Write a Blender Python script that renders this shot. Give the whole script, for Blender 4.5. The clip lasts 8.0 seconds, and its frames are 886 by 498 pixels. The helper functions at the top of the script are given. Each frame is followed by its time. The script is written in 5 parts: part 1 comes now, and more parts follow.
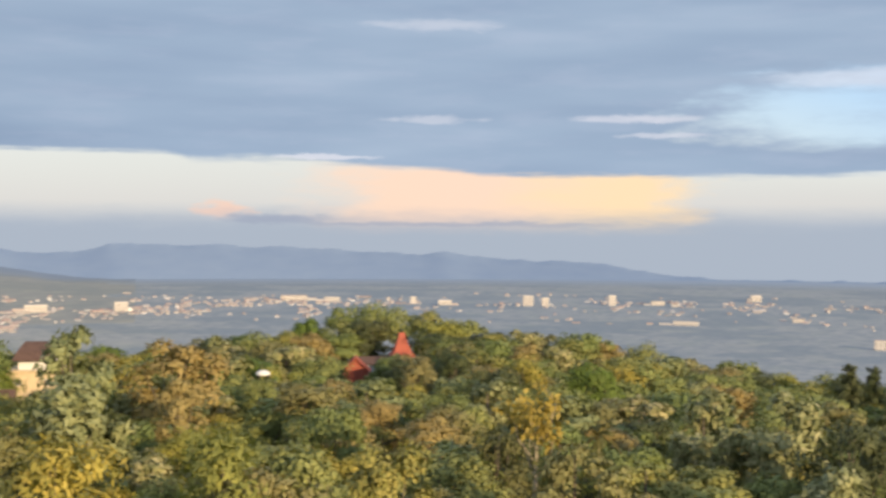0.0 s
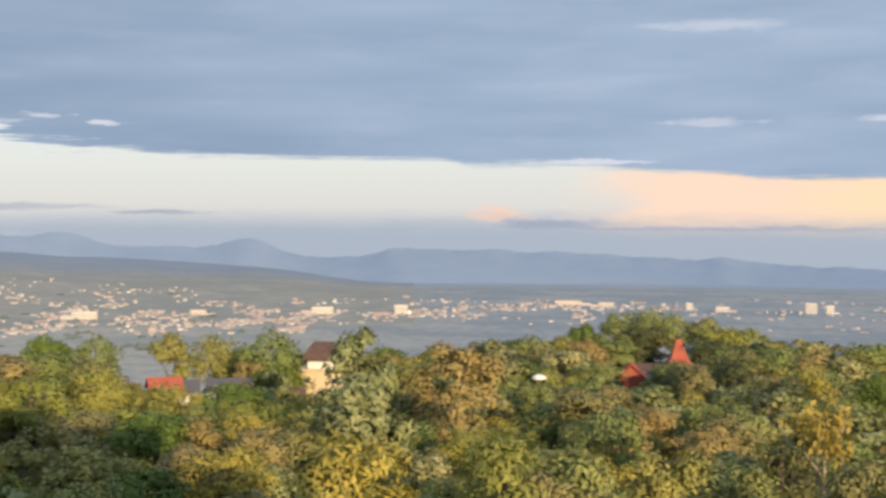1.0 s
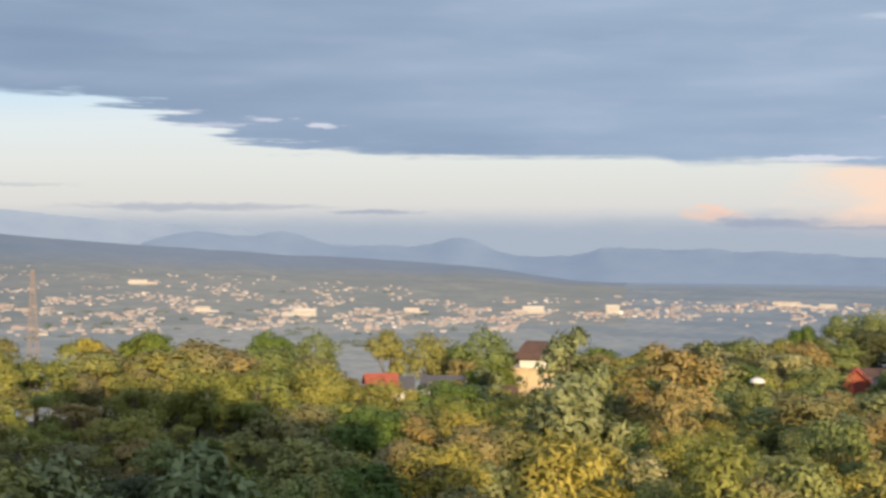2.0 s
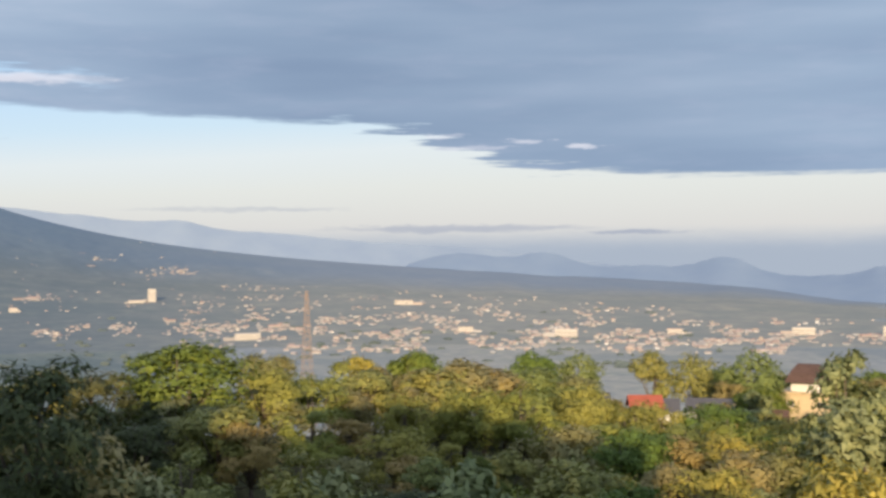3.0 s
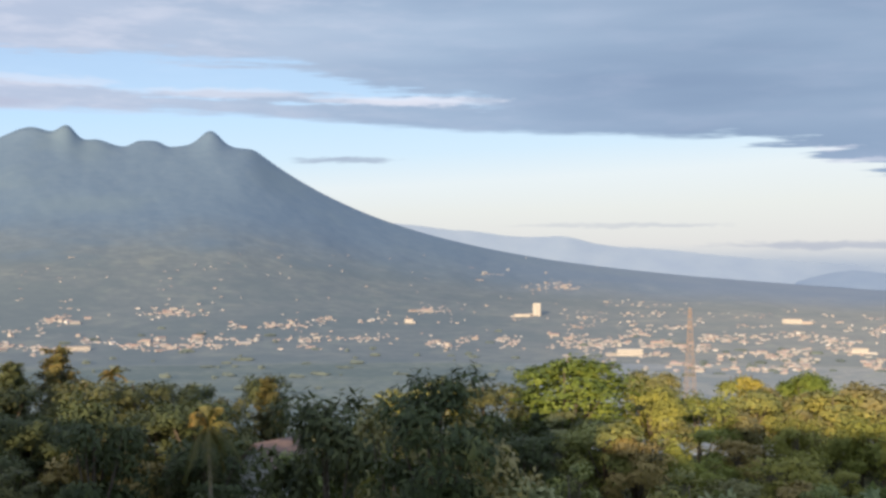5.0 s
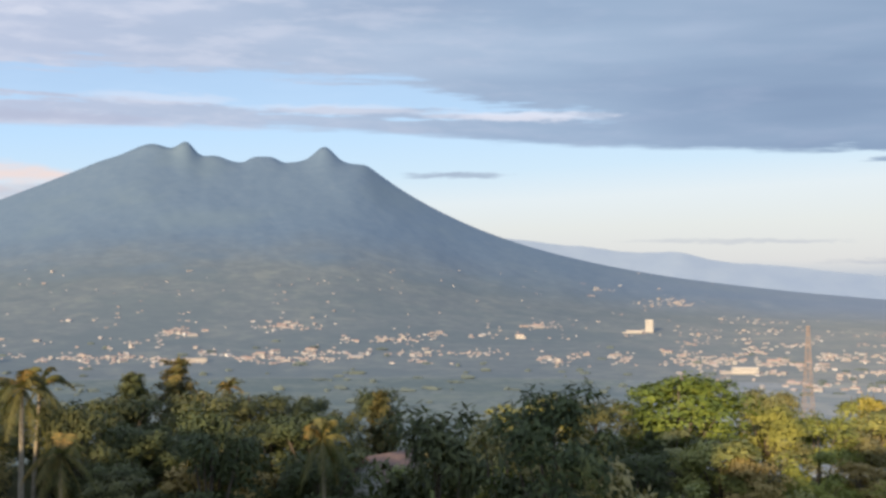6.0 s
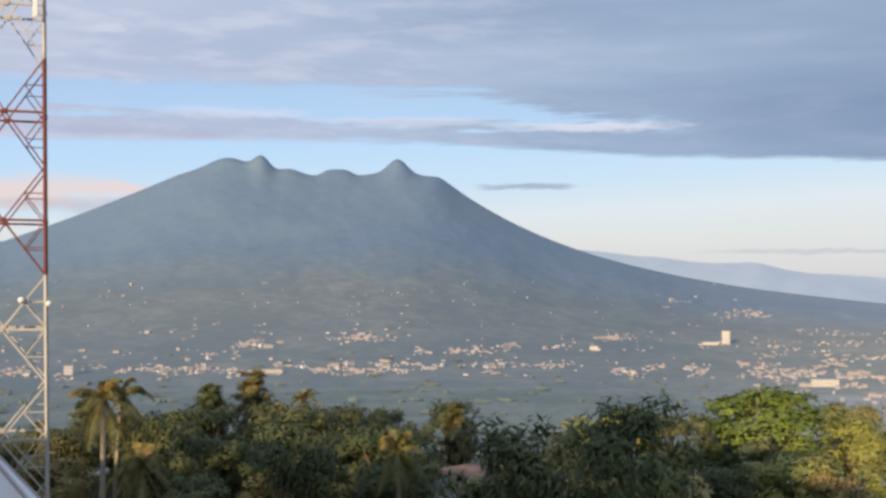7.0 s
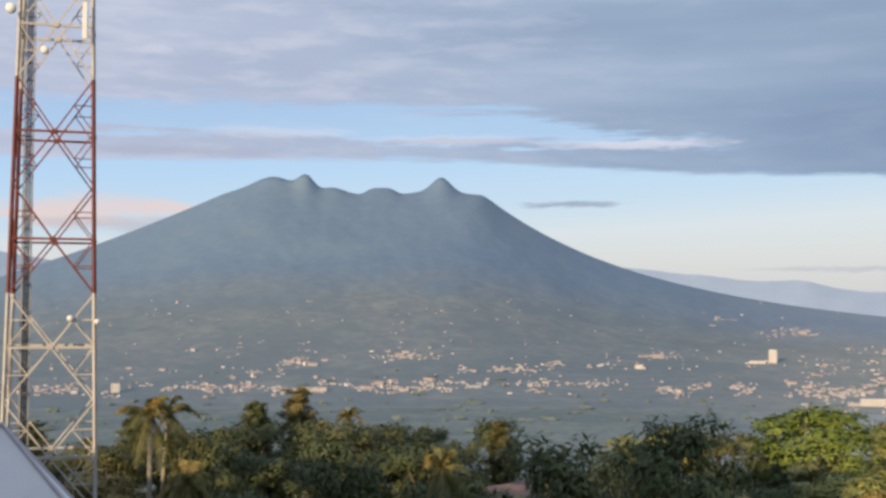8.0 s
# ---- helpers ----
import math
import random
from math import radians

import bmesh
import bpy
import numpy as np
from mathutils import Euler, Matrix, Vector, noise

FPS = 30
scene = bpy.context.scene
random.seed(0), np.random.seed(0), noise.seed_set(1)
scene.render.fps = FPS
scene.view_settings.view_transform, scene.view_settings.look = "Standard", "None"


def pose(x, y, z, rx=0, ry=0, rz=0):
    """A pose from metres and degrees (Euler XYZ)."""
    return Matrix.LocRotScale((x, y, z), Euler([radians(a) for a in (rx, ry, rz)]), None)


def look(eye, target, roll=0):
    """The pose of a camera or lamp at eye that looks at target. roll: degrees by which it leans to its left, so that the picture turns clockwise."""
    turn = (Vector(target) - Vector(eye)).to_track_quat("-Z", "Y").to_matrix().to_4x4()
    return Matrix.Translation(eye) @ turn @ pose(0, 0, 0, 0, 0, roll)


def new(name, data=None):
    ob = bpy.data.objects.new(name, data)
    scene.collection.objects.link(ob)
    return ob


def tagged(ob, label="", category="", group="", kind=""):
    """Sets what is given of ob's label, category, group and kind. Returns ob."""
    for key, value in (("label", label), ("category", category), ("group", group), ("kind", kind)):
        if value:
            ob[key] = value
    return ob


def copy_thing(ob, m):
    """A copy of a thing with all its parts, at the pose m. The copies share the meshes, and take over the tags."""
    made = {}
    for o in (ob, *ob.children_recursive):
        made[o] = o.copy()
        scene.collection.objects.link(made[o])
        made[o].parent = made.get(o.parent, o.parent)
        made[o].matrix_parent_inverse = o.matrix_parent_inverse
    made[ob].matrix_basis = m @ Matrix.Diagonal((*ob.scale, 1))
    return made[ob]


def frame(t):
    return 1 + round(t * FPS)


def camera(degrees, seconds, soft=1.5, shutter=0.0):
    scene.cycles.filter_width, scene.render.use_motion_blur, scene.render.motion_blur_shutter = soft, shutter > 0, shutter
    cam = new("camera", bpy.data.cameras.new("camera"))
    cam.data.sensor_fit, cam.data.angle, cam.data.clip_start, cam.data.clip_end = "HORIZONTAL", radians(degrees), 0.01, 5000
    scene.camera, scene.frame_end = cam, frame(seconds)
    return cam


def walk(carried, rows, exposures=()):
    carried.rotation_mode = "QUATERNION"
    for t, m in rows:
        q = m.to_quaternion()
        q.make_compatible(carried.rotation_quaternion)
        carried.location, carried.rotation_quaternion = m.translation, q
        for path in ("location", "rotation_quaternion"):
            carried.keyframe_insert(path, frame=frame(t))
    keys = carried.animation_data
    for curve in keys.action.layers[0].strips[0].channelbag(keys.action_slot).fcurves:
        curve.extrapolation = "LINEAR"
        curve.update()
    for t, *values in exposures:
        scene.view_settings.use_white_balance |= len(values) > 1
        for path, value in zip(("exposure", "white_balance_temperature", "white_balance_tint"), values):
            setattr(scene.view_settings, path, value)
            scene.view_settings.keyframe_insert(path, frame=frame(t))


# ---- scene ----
CZ = 30.0   # height of the eye above the datum, on the upper terrace of a hillside building
cam = camera(39.96, 8.0, soft=2.9, shutter=0.2)
# seconds, heading to the left, tilt, lean (degrees); whoever holds the camera turns on the spot, with it at arm's length
TURN = [(0, -0.16, -1.12, 0.35), (0.5, 7.28, -0.98, 0.03), (1, 12.67, -0.94, 0.22), (1.2, 14.91, -1.03, 0.21), (2.3, 26.23, -0.69, -0.20), (2.5, 29.14, -0.39, -0.51), 
        (3, 34.77, 0.00, -0.45), (3.5, 40.09, 0.20, -0.05), (4, 45.54, 0.24, 0.09), (4.5, 49.65, 0.36, -0.06), (4.7, 50.88, 0.55, -0.11), 
        (6, 57.82, 1.53, 0.25), (6.5, 60.01, 1.85, 0.14), (7, 61.26, 2.06, 0.13), (7.5, 62.30, 2.43, 0.13), (8, 63.32, 2.91, 0.13)]
ARM = 1.2


def turned(a, e, r):
    x, y = ARM * (math.sin(radians(57)) - math.sin(radians(a))), ARM * (math.cos(radians(a)) - math.cos(radians(57)))
    return pose(x, y, CZ, 0, 0, a) @ pose(0, 0, 0, 90 + e) @ pose(0, 0, 0, 0, 0, r)


# the phone's exposure and white balance drift a little on the way
DRIFT = [(0, 0.10, 6760, 10), (1, 0.10, 6760, 10), (2.5, 0.06, 6660, 10), (4.5, 0.18, 6580, 10), (6, 0.12, 6500, 10), (7, 0.04, 6480, 11), (8, -0.04, 6500, 11)]
walk(cam, [(t, turned(a, e, r)) for t, a, e, r in TURN], DRIFT)

# ---------------------------------------------------------------- light
SUN_AZ, SUN_EL = 34.0, 13.0      # heading away from the sun (to the left of +y), height of the sun
sun = new("sun", bpy.data.lights.new("sun", "SUN"))
sun.data.energy, sun.data.angle, sun.data.color = 5.0, radians(0.6), (1.0, 0.77, 0.47)
away = Vector((-math.sin(radians(SUN_AZ)), math.cos(radians(SUN_AZ)), -math.tan(radians(SUN_EL))))
sun.matrix_world = look((-away.x * 50, -away.y * 50, CZ + 60), (-away.x * 50 + away.x, -away.y * 50 + away.y, CZ + 60 + away.z))


class Nodes:
    """Short hand for wiring nodes."""

    def __init__(self, tree):
        self.tree = tree
        tree.nodes.clear()

    def add(self, kind, **inputs):
        n = self.tree.nodes.new(kind)
        for k, v in inputs.items():
            self.put(n.inputs[k.replace("_", " ")], v)
        return n

    def put(self, socket, v):
        if isinstance(v, bpy.types.NodeSocket):
            self.tree.links.new(v, socket)
        elif isinstance(v, (tuple, list)) and len(v) == 3 and socket.type == "RGBA":
            socket.default_value = (*v, 1)
        else:
            socket.default_value = v

    def math(self, op, a, b=0.0, c=0.0, clamp=False):
        n = self.tree.nodes.new("ShaderNodeMath")
        n.operation, n.use_clamp = op, clamp
        for i, v in enumerate((a, b, c)):
            self.put(n.inputs[i], v)
        return n.outputs[0]

    def mix(self, fac, a, b, how="MIX"):
        n = self.tree.nodes.new("ShaderNodeMix")
        n.data_type, n.blend_type = "RGBA", how
        self.put(n.inputs[0], fac), self.put(n.inputs[6], a), self.put(n.inputs[7], b)
        return n.outputs[2]

    def noise(self, vec, scale, detail=3.0, rough=0.55):
        n = self.tree.nodes.new("ShaderNodeTexNoise")
        n.inputs["Scale"].default_value, n.inputs["Detail"].default_value, n.inputs["Roughness"].default_value = scale, detail, rough
        if vec is not None:
            self.put(n.inputs["Vector"], vec)
        return n.outputs["Fac"]

    def step(self, v, lo, hi):
        n = self.tree.nodes.new("ShaderNodeMapRange")
        n.interpolation_type = "SMOOTHSTEP"
        for i, x in enumerate((v, lo, hi, 0.0, 1.0)):
            self.put(n.inputs[i], x)
        return n.outputs[0]

    def ramp(self, v, stops):
        n = self.tree.nodes.new("ShaderNodeValToRGB")
        while len(n.color_ramp.elements) < len(stops):
            n.color_ramp.elements.new(0.5)
        for e, (p, c) in zip(n.color_ramp.elements, stops):
            e.position, e.color = p, (*c, 1) if isinstance(c, tuple) else (c, c, c, 1)
        self.put(n.inputs[0], v)
        return n.outputs[0]


def over_heading(n, az, rows):
    """A height in degrees that follows the heading, through (heading, height)."""
    rows = sorted(rows)
    return n.math("MULTIPLY", n.ramp(n.math("DIVIDE", n.math("ADD", az, 30.0), 130.0, clamp=True), [((a + 30) / 130.0, e / 12.0) for a, e in rows]), 12.0)


def build_sky():
    """Clear evening sky near the horizon under a broken deck of grey-blue cloud."""
    world = bpy.data.worlds.new("sky")
    scene.world = world
    world.use_nodes = True
    n = Nodes(world.node_tree)
    way = n.add("ShaderNodeTexCoord").outputs["Generated"]
    sep = n.add("ShaderNodeSeparateXYZ", Vector=way)
    x, y, z = sep.outputs
    az = n.math("MULTIPLY", n.math("ARCTAN2", n.math("MULTIPLY", x, -1.0), y), 57.2958)
    el = n.math("MULTIPLY", n.math("ARCSINE", z), 57.2958)
    air = n.tree.nodes.new("ShaderNodeTexSky")
    air.sky_type, air.sun_disc = "NISHITA", False
    air.sun_elevation, air.sun_rotation = radians(SUN_EL), radians(180 - SUN_AZ)
    air_col = n.mix(1.0, air.outputs[0], (0.11, 0.11, 0.11), "MULTIPLY")
    side = n.math("ADD", n.math("MULTIPLY", n.math("MAXIMUM", n.math("SUBTRACT", az, 36.0), 0.0), 0.055), n.math("MULTIPLY", n.math("MAXIMUM", n.math("SUBTRACT", -9.0, az), 0.0), 0.28))
    up = n.math("DIVIDE", n.math("ADD", el, n.math("MULTIPLY", side, n.step(el, 1.0, 4.0))), 30.0, clamp=True)
    pale = n.ramp(up, [(0.0, (0.50, 0.56, 0.66)), (0.035, (0.70, 0.71, 0.73)), (0.10, (0.74, 0.77, 0.78)), (0.16, (0.74, 0.81, 0.87)), (0.21, (0.60, 0.77, 0.93)),
                       (0.29, (0.50, 0.72, 0.98)), (0.6, (0.25, 0.42, 0.75)), (1.0, (0.16, 0.30, 0.62))])
    clear = n.mix(0.88, air_col, pale)
    # stretched cloud grain: wide in heading, thin in height
    comb = n.add("ShaderNodeCombineXYZ", X=n.math("MULTIPLY", az, 0.055), Y=n.math("MULTIPLY", el, 0.42))
    comb2 = n.add("ShaderNodeCombineXYZ", X=n.math("MULTIPLY", az, 0.21), Y=n.math("MULTIPLY", el, 1.1), Z=3.0)
    wide = n.noise(comb.outputs[0], 1.0, 2.5)
    fine = n.noise(comb2.outputs[0], 1.0, 5.0, 0.6)

    # the outlines are torn by bending the headings and heights
    bend = n.noise(n.add("ShaderNodeCombineXYZ", X=n.math("MULTIPLY", az, 0.32), Y=n.math("MULTIPLY", el, 1.2), Z=7.0).outputs[0], 1.0, 4.0, 0.6)
    bend2 = n.noise(n.add("ShaderNodeCombineXYZ", X=n.math("MULTIPLY", az, 0.5), Y=n.math("MULTIPLY", el, 2.2), Z=11.0).outputs[0], 1.0, 4.0, 0.65)
    az_true, el_true = az, el
    az = n.math("ADD", az, n.math("MULTIPLY", n.math("SUBTRACT", bend, 0.5), 7.0))
    el = n.math("ADD", el, n.math("MULTIPLY", n.math("SUBTRACT", bend2, 0.5), 0.6))

    def cloud(a, e, wa, we, ragged=0.5):
        """A soft lens-shaped cloud with a ragged outline: 0 to 1."""
        da = n.math("POWER", n.math("DIVIDE", n.math("SUBTRACT", az, a), wa), 2.0)
        de = n.math("POWER", n.math("DIVIDE", n.math("SUBTRACT", el, e), we), 2.0)
        r = n.math("ADD", n.math("ADD", da, de), n.math("MULTIPLY", n.math("SUBTRACT", fine, 0.5), 2.6 * ragged))
        return n.math("SUBTRACT", 1.0, n.step(r, -0.1, 1.35))

    # warm towering cloud behind the far hills, lit by the low sun
    peach = n.math("MULTIPLY", n.math("MULTIPLY", n.step(az, -13.0, -9.5), n.math("SUBTRACT", 1.0, n.step(az, 2.0, 7.5))),
                   n.math("MULTIPLY", n.step(el, -0.6, 0.3), n.math("SUBTRACT", 1.0, n.step(el, 2.4, 3.2))))
    warm = n.mix(n.step(az, -9.0, -1.0), (0.98, 0.74, 0.47), (0.95, 0.70, 0.55))
    col = n.mix(n.math("MULTIPLY", peach, 0.9), clear, warm)
    col = n.mix(n.math("MULTIPLY", cloud(10.2, 0.75, 1.4, 0.55, 0.8), 0.8), col, (0.90, 0.62, 0.50))
    col = n.mix(n.math("MULTIPLY", cloud(79.5, 4.5, 4.5, 0.9, 0.8), 0.75), col, (0.88, 0.66, 0.58))
    col = n.mix(n.math("MULTIPLY", cloud(77.0, 3.9, 5.0, 0.45, 0.7), 0.6), col, (0.48, 0.48, 0.56))
    # low bank of haze and grey cloud over the horizon
    low = n.math("SUBTRACT", 1.0, n.step(n.math("ADD", el, n.math("MULTIPLY", fine, 1.0)), 0.1, 1.5))
    col = n.mix(n.math("MULTIPLY", low, 0.75), col, (0.36, 0.43, 0.54))
    for a, e, wa, we, f in ((34.0, 0.95, 6.5, 0.20, 0.6), (7.5, 0.25, 3.0, 0.25, 0.8), (0.0, 0.05, 9.0, 0.14, 0.6), (26.0, 0.7, 2.2, 0.12, 0.7),
                            (44.0, 1.9, 5.0, 0.12, 0.35)):
        col = n.mix(n.math("MULTIPLY", cloud(a, e, wa, we, 0.5), f), col, (0.33, 0.38, 0.50))
    # the deck: its lower edge rises to the left, and breaks up beyond
    layers = n.noise(n.add("ShaderNodeCombineXYZ", X=n.math("MULTIPLY", az_true, 0.16), Y=n.math("MULTIPLY", el_true, 3.2), Z=17.0).outputs[0], 1.0, 4.0, 0.6)
    edge = over_heading(n, az_true, [(-30, 2.2), (-20, 2.3), (-6, 2.2), (2, 2.6), (7, 2.95), (11.5, 2.85), (12.8, 3.2), (20, 3.25), (24, 3.3), (29, 3.55), (32, 4.0), (36, 5.3), (39, 5.85), (44, 6.0),
                                     (50, 6.25), (55, 6.5), (60, 6.9), (66, 7.1), (75, 6.9), (100, 6.5)])
    lift = n.math("SUBTRACT", n.math("ADD", el_true, n.math("MULTIPLY", n.math("SUBTRACT", fine, 0.5), 0.75)), edge)
    frayed = n.math("MULTIPLY", n.step(az_true, 24.0, 31.0), n.math("SUBTRACT", 1.0, n.step(az_true, 36.0, 42.0)))
    lift = n.math("ADD", lift, n.math("MULTIPLY", n.math("SUBTRACT", layers, 0.5), n.math("ADD", 0.7, n.math("MULTIPLY", frayed, 2.4))))
    deck = n.step(lift, -0.12, 0.26)
    # openings of blue: one by the sun's side, and a long wedge over the volcano
    hole = cloud(-19.0, 5.2, 7.5, 1.9, 0.9)
    low_side = over_heading(n, az_true, [(-30, 12), (48, 12), (49, 7.6), (56, 7.65), (65, 8.0), (75, 8.1), (100, 8.0)])
    high_side = over_heading(n, az_true, [(-30, 7), (49, 7.5), (52, 7.9), (56, 8.5), (60, 9.35), (66, 9.6), (75, 9.7), (100, 9.6)])
    torn = n.math("ADD", n.math("ADD", el_true, n.math("MULTIPLY", n.math("SUBTRACT", layers, 0.5), 2.2)), n.math("ADD", n.math("MULTIPLY", n.math("SUBTRACT", fine, 0.5), 1.3), n.math("MULTIPLY", n.math("SUBTRACT", bend2, 0.5), 0.8)))
    wedge = n.math("MULTIPLY", n.step(n.math("SUBTRACT", torn, low_side), -0.15, 0.25), n.math("SUBTRACT", 1.0, n.step(n.math("SUBTRACT", torn, high_side), -0.35, 0.25)))
    hole = n.math("MAXIMUM", hole, n.math("MULTIPLY", wedge, 0.85))
    hole = n.math("MAXIMUM", hole, n.math("MULTIPLY", cloud(77.0, 6.4, 10.0, 0.5, 1.2), 0.7))
    deck = n.math("MULTIPLY", deck, n.math("SUBTRACT", 1.0, hole))
    body = n.ramp(wide, [(0.25, (0.268, 0.366, 0.525)), (0.5, (0.325, 0.432, 0.590)), (0.75, (0.405, 0.510, 0.665))])
    body = n.mix(n.math("MULTIPLY", n.step(fine, 0.45, 0.75), 0.2), body, (0.50, 0.56, 0.72))
    body = n.mix(n.math("MULTIPLY", n.step(az_true, 12.0, 30.0), n.math("SUBTRACT", 1.0, n.step(az_true, 38.0, 54.0))), body, n.mix(1.0, body, (0.82, 0.84, 0.87), "MULTIPLY"))
    lavender = n.math("MULTIPLY", n.step(az, 50.0, 85.0), 0.6)
    body = n.mix(lavender, body, (0.60, 0.63, 0.78))
    body = n.mix(n.math("MULTIPLY", n.math("MULTIPLY", n.step(fine, 0.42, 0.68), n.step(az_true, 48.0, 74.0)), 0.5), body, (0.66, 0.69, 0.80))
    body = n.mix(n.step(el_true, 14.0, 40.0), body, (0.42, 0.50, 0.64))
    col = n.mix(deck, col, body)
    # bright torn streaks along the deck
    for a, e, wa, we, f in ((5.5, 3.15, 2.6, 0.12, 0.75), (0.5, 4.9, 2.6, 0.22, 0.45), (-9.0, 4.95, 3.2, 0.2, 0.7), (-10.5, 4.2, 2.2, 0.14, 0.55),
                            (27.8, 4.75, 1.4, 0.13, 0.85), (30.8, 5.0, 1.1, 0.13, 0.7), (33.0, 4.75, 1.8, 0.14, 0.5), (35.2, 5.3, 1.5, 0.14, 0.6), (0.0, 9.3, 3.2, 0.3, 0.4),
                            (54.0, 7.75, 4.2, 0.3, 0.85), (62.0, 8.0, 5.0, 0.25, 0.5), (71.0, 8.3, 4.0, 0.3, 0.45), (77.0, 11.9, 1.2, 0.35, 0.5), (-20.0, 6.6, 6.0, 0.5, 0.5)):
        col = n.mix(n.math("MULTIPLY", cloud(a, e, wa, we, 0.8), f), col, (0.72, 0.74, 0.84))
    # a thin grey lens of cloud beside the volcano, and a long grey-lavender one above it
    col = n.mix(n.math("MULTIPLY", cloud(57.3, 4.98, 2.9, 0.17, 0.3), 0.85), col, (0.34, 0.41, 0.53))
    col = n.mix(n.math("MULTIPLY", cloud(75.5, 7.3, 5.0, 0.35, 0.9), 0.7), col, (0.44, 0.48, 0.62))
    bg = n.add("ShaderNodeBackground", Color=col, Strength=1.0)
    n.tree.links.new(bg.outputs[0], n.add("ShaderNodeOutputWorld").inputs[0])


build_sky()

# ---------------------------------------------------------------- materials


def material(name, build, rough=0.8, metal=0.0, spec=0.3):
    """A node material; build(n) gives the base colour socket and perhaps a height for the bump with its distance."""
    m = bpy.data.materials.new(name)
    m.use_nodes = True
    n = Nodes(m.node_tree)
    got = build(n)
    b = n.add("ShaderNodeBsdfPrincipled", Roughness=rough, Metallic=metal)
    b.inputs["Specular IOR Level"].default_value = spec
    n.put(b.inputs["Base Color"], got[0])
    if len(got) > 1:
        bump = n.add("ShaderNodeBump", Height=got[1], Strength=0.6, Distance=got[2])
        n.tree.links.new(bump.outputs[0], b.inputs["Normal"])
    n.tree.links.new(b.outputs[0], n.add("ShaderNodeOutputMaterial").inputs[0])
    return m


def where(n):
    return n.add("ShaderNodeNewGeometry").outputs["Position"]


def local(n):
    return n.add("ShaderNodeTexCoord").outputs["Object"]


def leaf_material(name, dark, light, dry, thin=0.25, dry_part=0.15):
    """Foliage: hue varies tree by tree, clump by clump and leaf by leaf; light passes through the blades."""
    m = bpy.data.materials.new(name)
    m.use_nodes = True
    n = Nodes(m.node_tree)
    tree_rand = n.add("ShaderNodeObjectInfo").outputs["Random"]
    blade = n.add("ShaderNodeNewGeometry").outputs["Random Per Island"]
    patch = n.noise(where(n), 0.7, 2.0)
    f = n.math("ADD", n.math("MULTIPLY", blade, 0.35), n.math("MULTIPLY", patch, 0.8))
    col = n.mix(n.step(f, 0.2, 0.9), dark, light)
    col = n.mix(n.math("MULTIPLY", n.step(n.math("ADD", n.math("MULTIPLY", blade, 0.6), n.math("MULTIPLY", tree_rand, 0.55)), 0.75, 1.0), dry_part * 1.8), col, dry)
    tint = n.ramp(tree_rand, [(0.0, (0.75, 0.86, 0.8)), (0.5, (1.0, 1.0, 1.0)), (1.0, (1.25, 1.1, 0.9))])
    col = n.mix(1.0, col, tint, "MULTIPLY")
    b = n.add("ShaderNodeBsdfPrincipled", Roughness=0.62)
    b.inputs["Specular IOR Level"].default_value = 0.35
    n.put(b.inputs["Base Color"], col)
    tr = n.add("ShaderNodeBsdfTranslucent", Color=n.mix(0.5, col, (0.30, 0.34, 0.05)))
    mx = n.add("ShaderNodeMixShader")
    mx.inputs[0].default_value = thin
    n.tree.links.new(b.outputs[0], mx.inputs[1]), n.tree.links.new(tr.outputs[0], mx.inputs[2])
    n.tree.links.new(mx.outputs[0], n.add("ShaderNodeOutputMaterial").inputs[0])
    return m


LEAF = {
    "broad": leaf_material("broad_leaf", (0.125, 0.150, 0.055), (0.400, 0.420, 0.140), (0.32, 0.26, 0.11), 0.2),
    "lemon": leaf_material("lemon_leaf", (0.200, 0.205, 0.054), (0.530, 0.490, 0.125), (0.46, 0.36, 0.12), 0.28),
    "rust": leaf_material("rust_leaf", (0.225, 0.182, 0.076), (0.440, 0.380, 0.165), (0.34, 0.27, 0.13), 0.2, 0.3),
    "dark": leaf_material("dark_leaf", (0.042, 0.057, 0.029), (0.146, 0.160, 0.064), (0.22, 0.17, 0.07), 0.12, 0.06),
    "silver": leaf_material("silver_leaf", (0.140, 0.165, 0.072), (0.400, 0.405, 0.190), (0.56, 0.52, 0.34), 0.15, 0.3),
    "green": leaf_material("fresh_leaf", (0.080, 0.122, 0.026), (0.225, 0.305, 0.062), (0.33, 0.31, 0.07), 0.22, 0.1),
    "cone": leaf_material("needle_leaf", (0.040, 0.055, 0.026), (0.140, 0.150, 0.060), (0.32, 0.22, 0.08), 0.12, 0.2),
    "palm": leaf_material("palm_leaf", (0.105, 0.100, 0.040), (0.270, 0.225, 0.080), (0.42, 0.28, 0.11), 0.2, 0.4),
    "yellow": leaf_material("yellow_leaf", (0.36, 0.27, 0.06), (0.50, 0.38, 0.09), (0.48, 0.31, 0.08), 0.25, 0.1),
}
BARK = material("bark", lambda n: (n.ramp(n.noise(local(n), 6.0, 5.0), [(0.3, (0.075, 0.055, 0.040)), (0.7, (0.23, 0.19, 0.15))]), n.noise(local(n), 14.0, 4.0), 0.03), 0.9)
PALE_BARK = material("pale_bark", lambda n: (n.ramp(n.noise(local(n), 5.0, 5.0), [(0.3, (0.24, 0.20, 0.14)), (0.7, (0.46, 0.40, 0.31))]), n.noise(local(n), 14.0, 4.0), 0.02), 0.85)


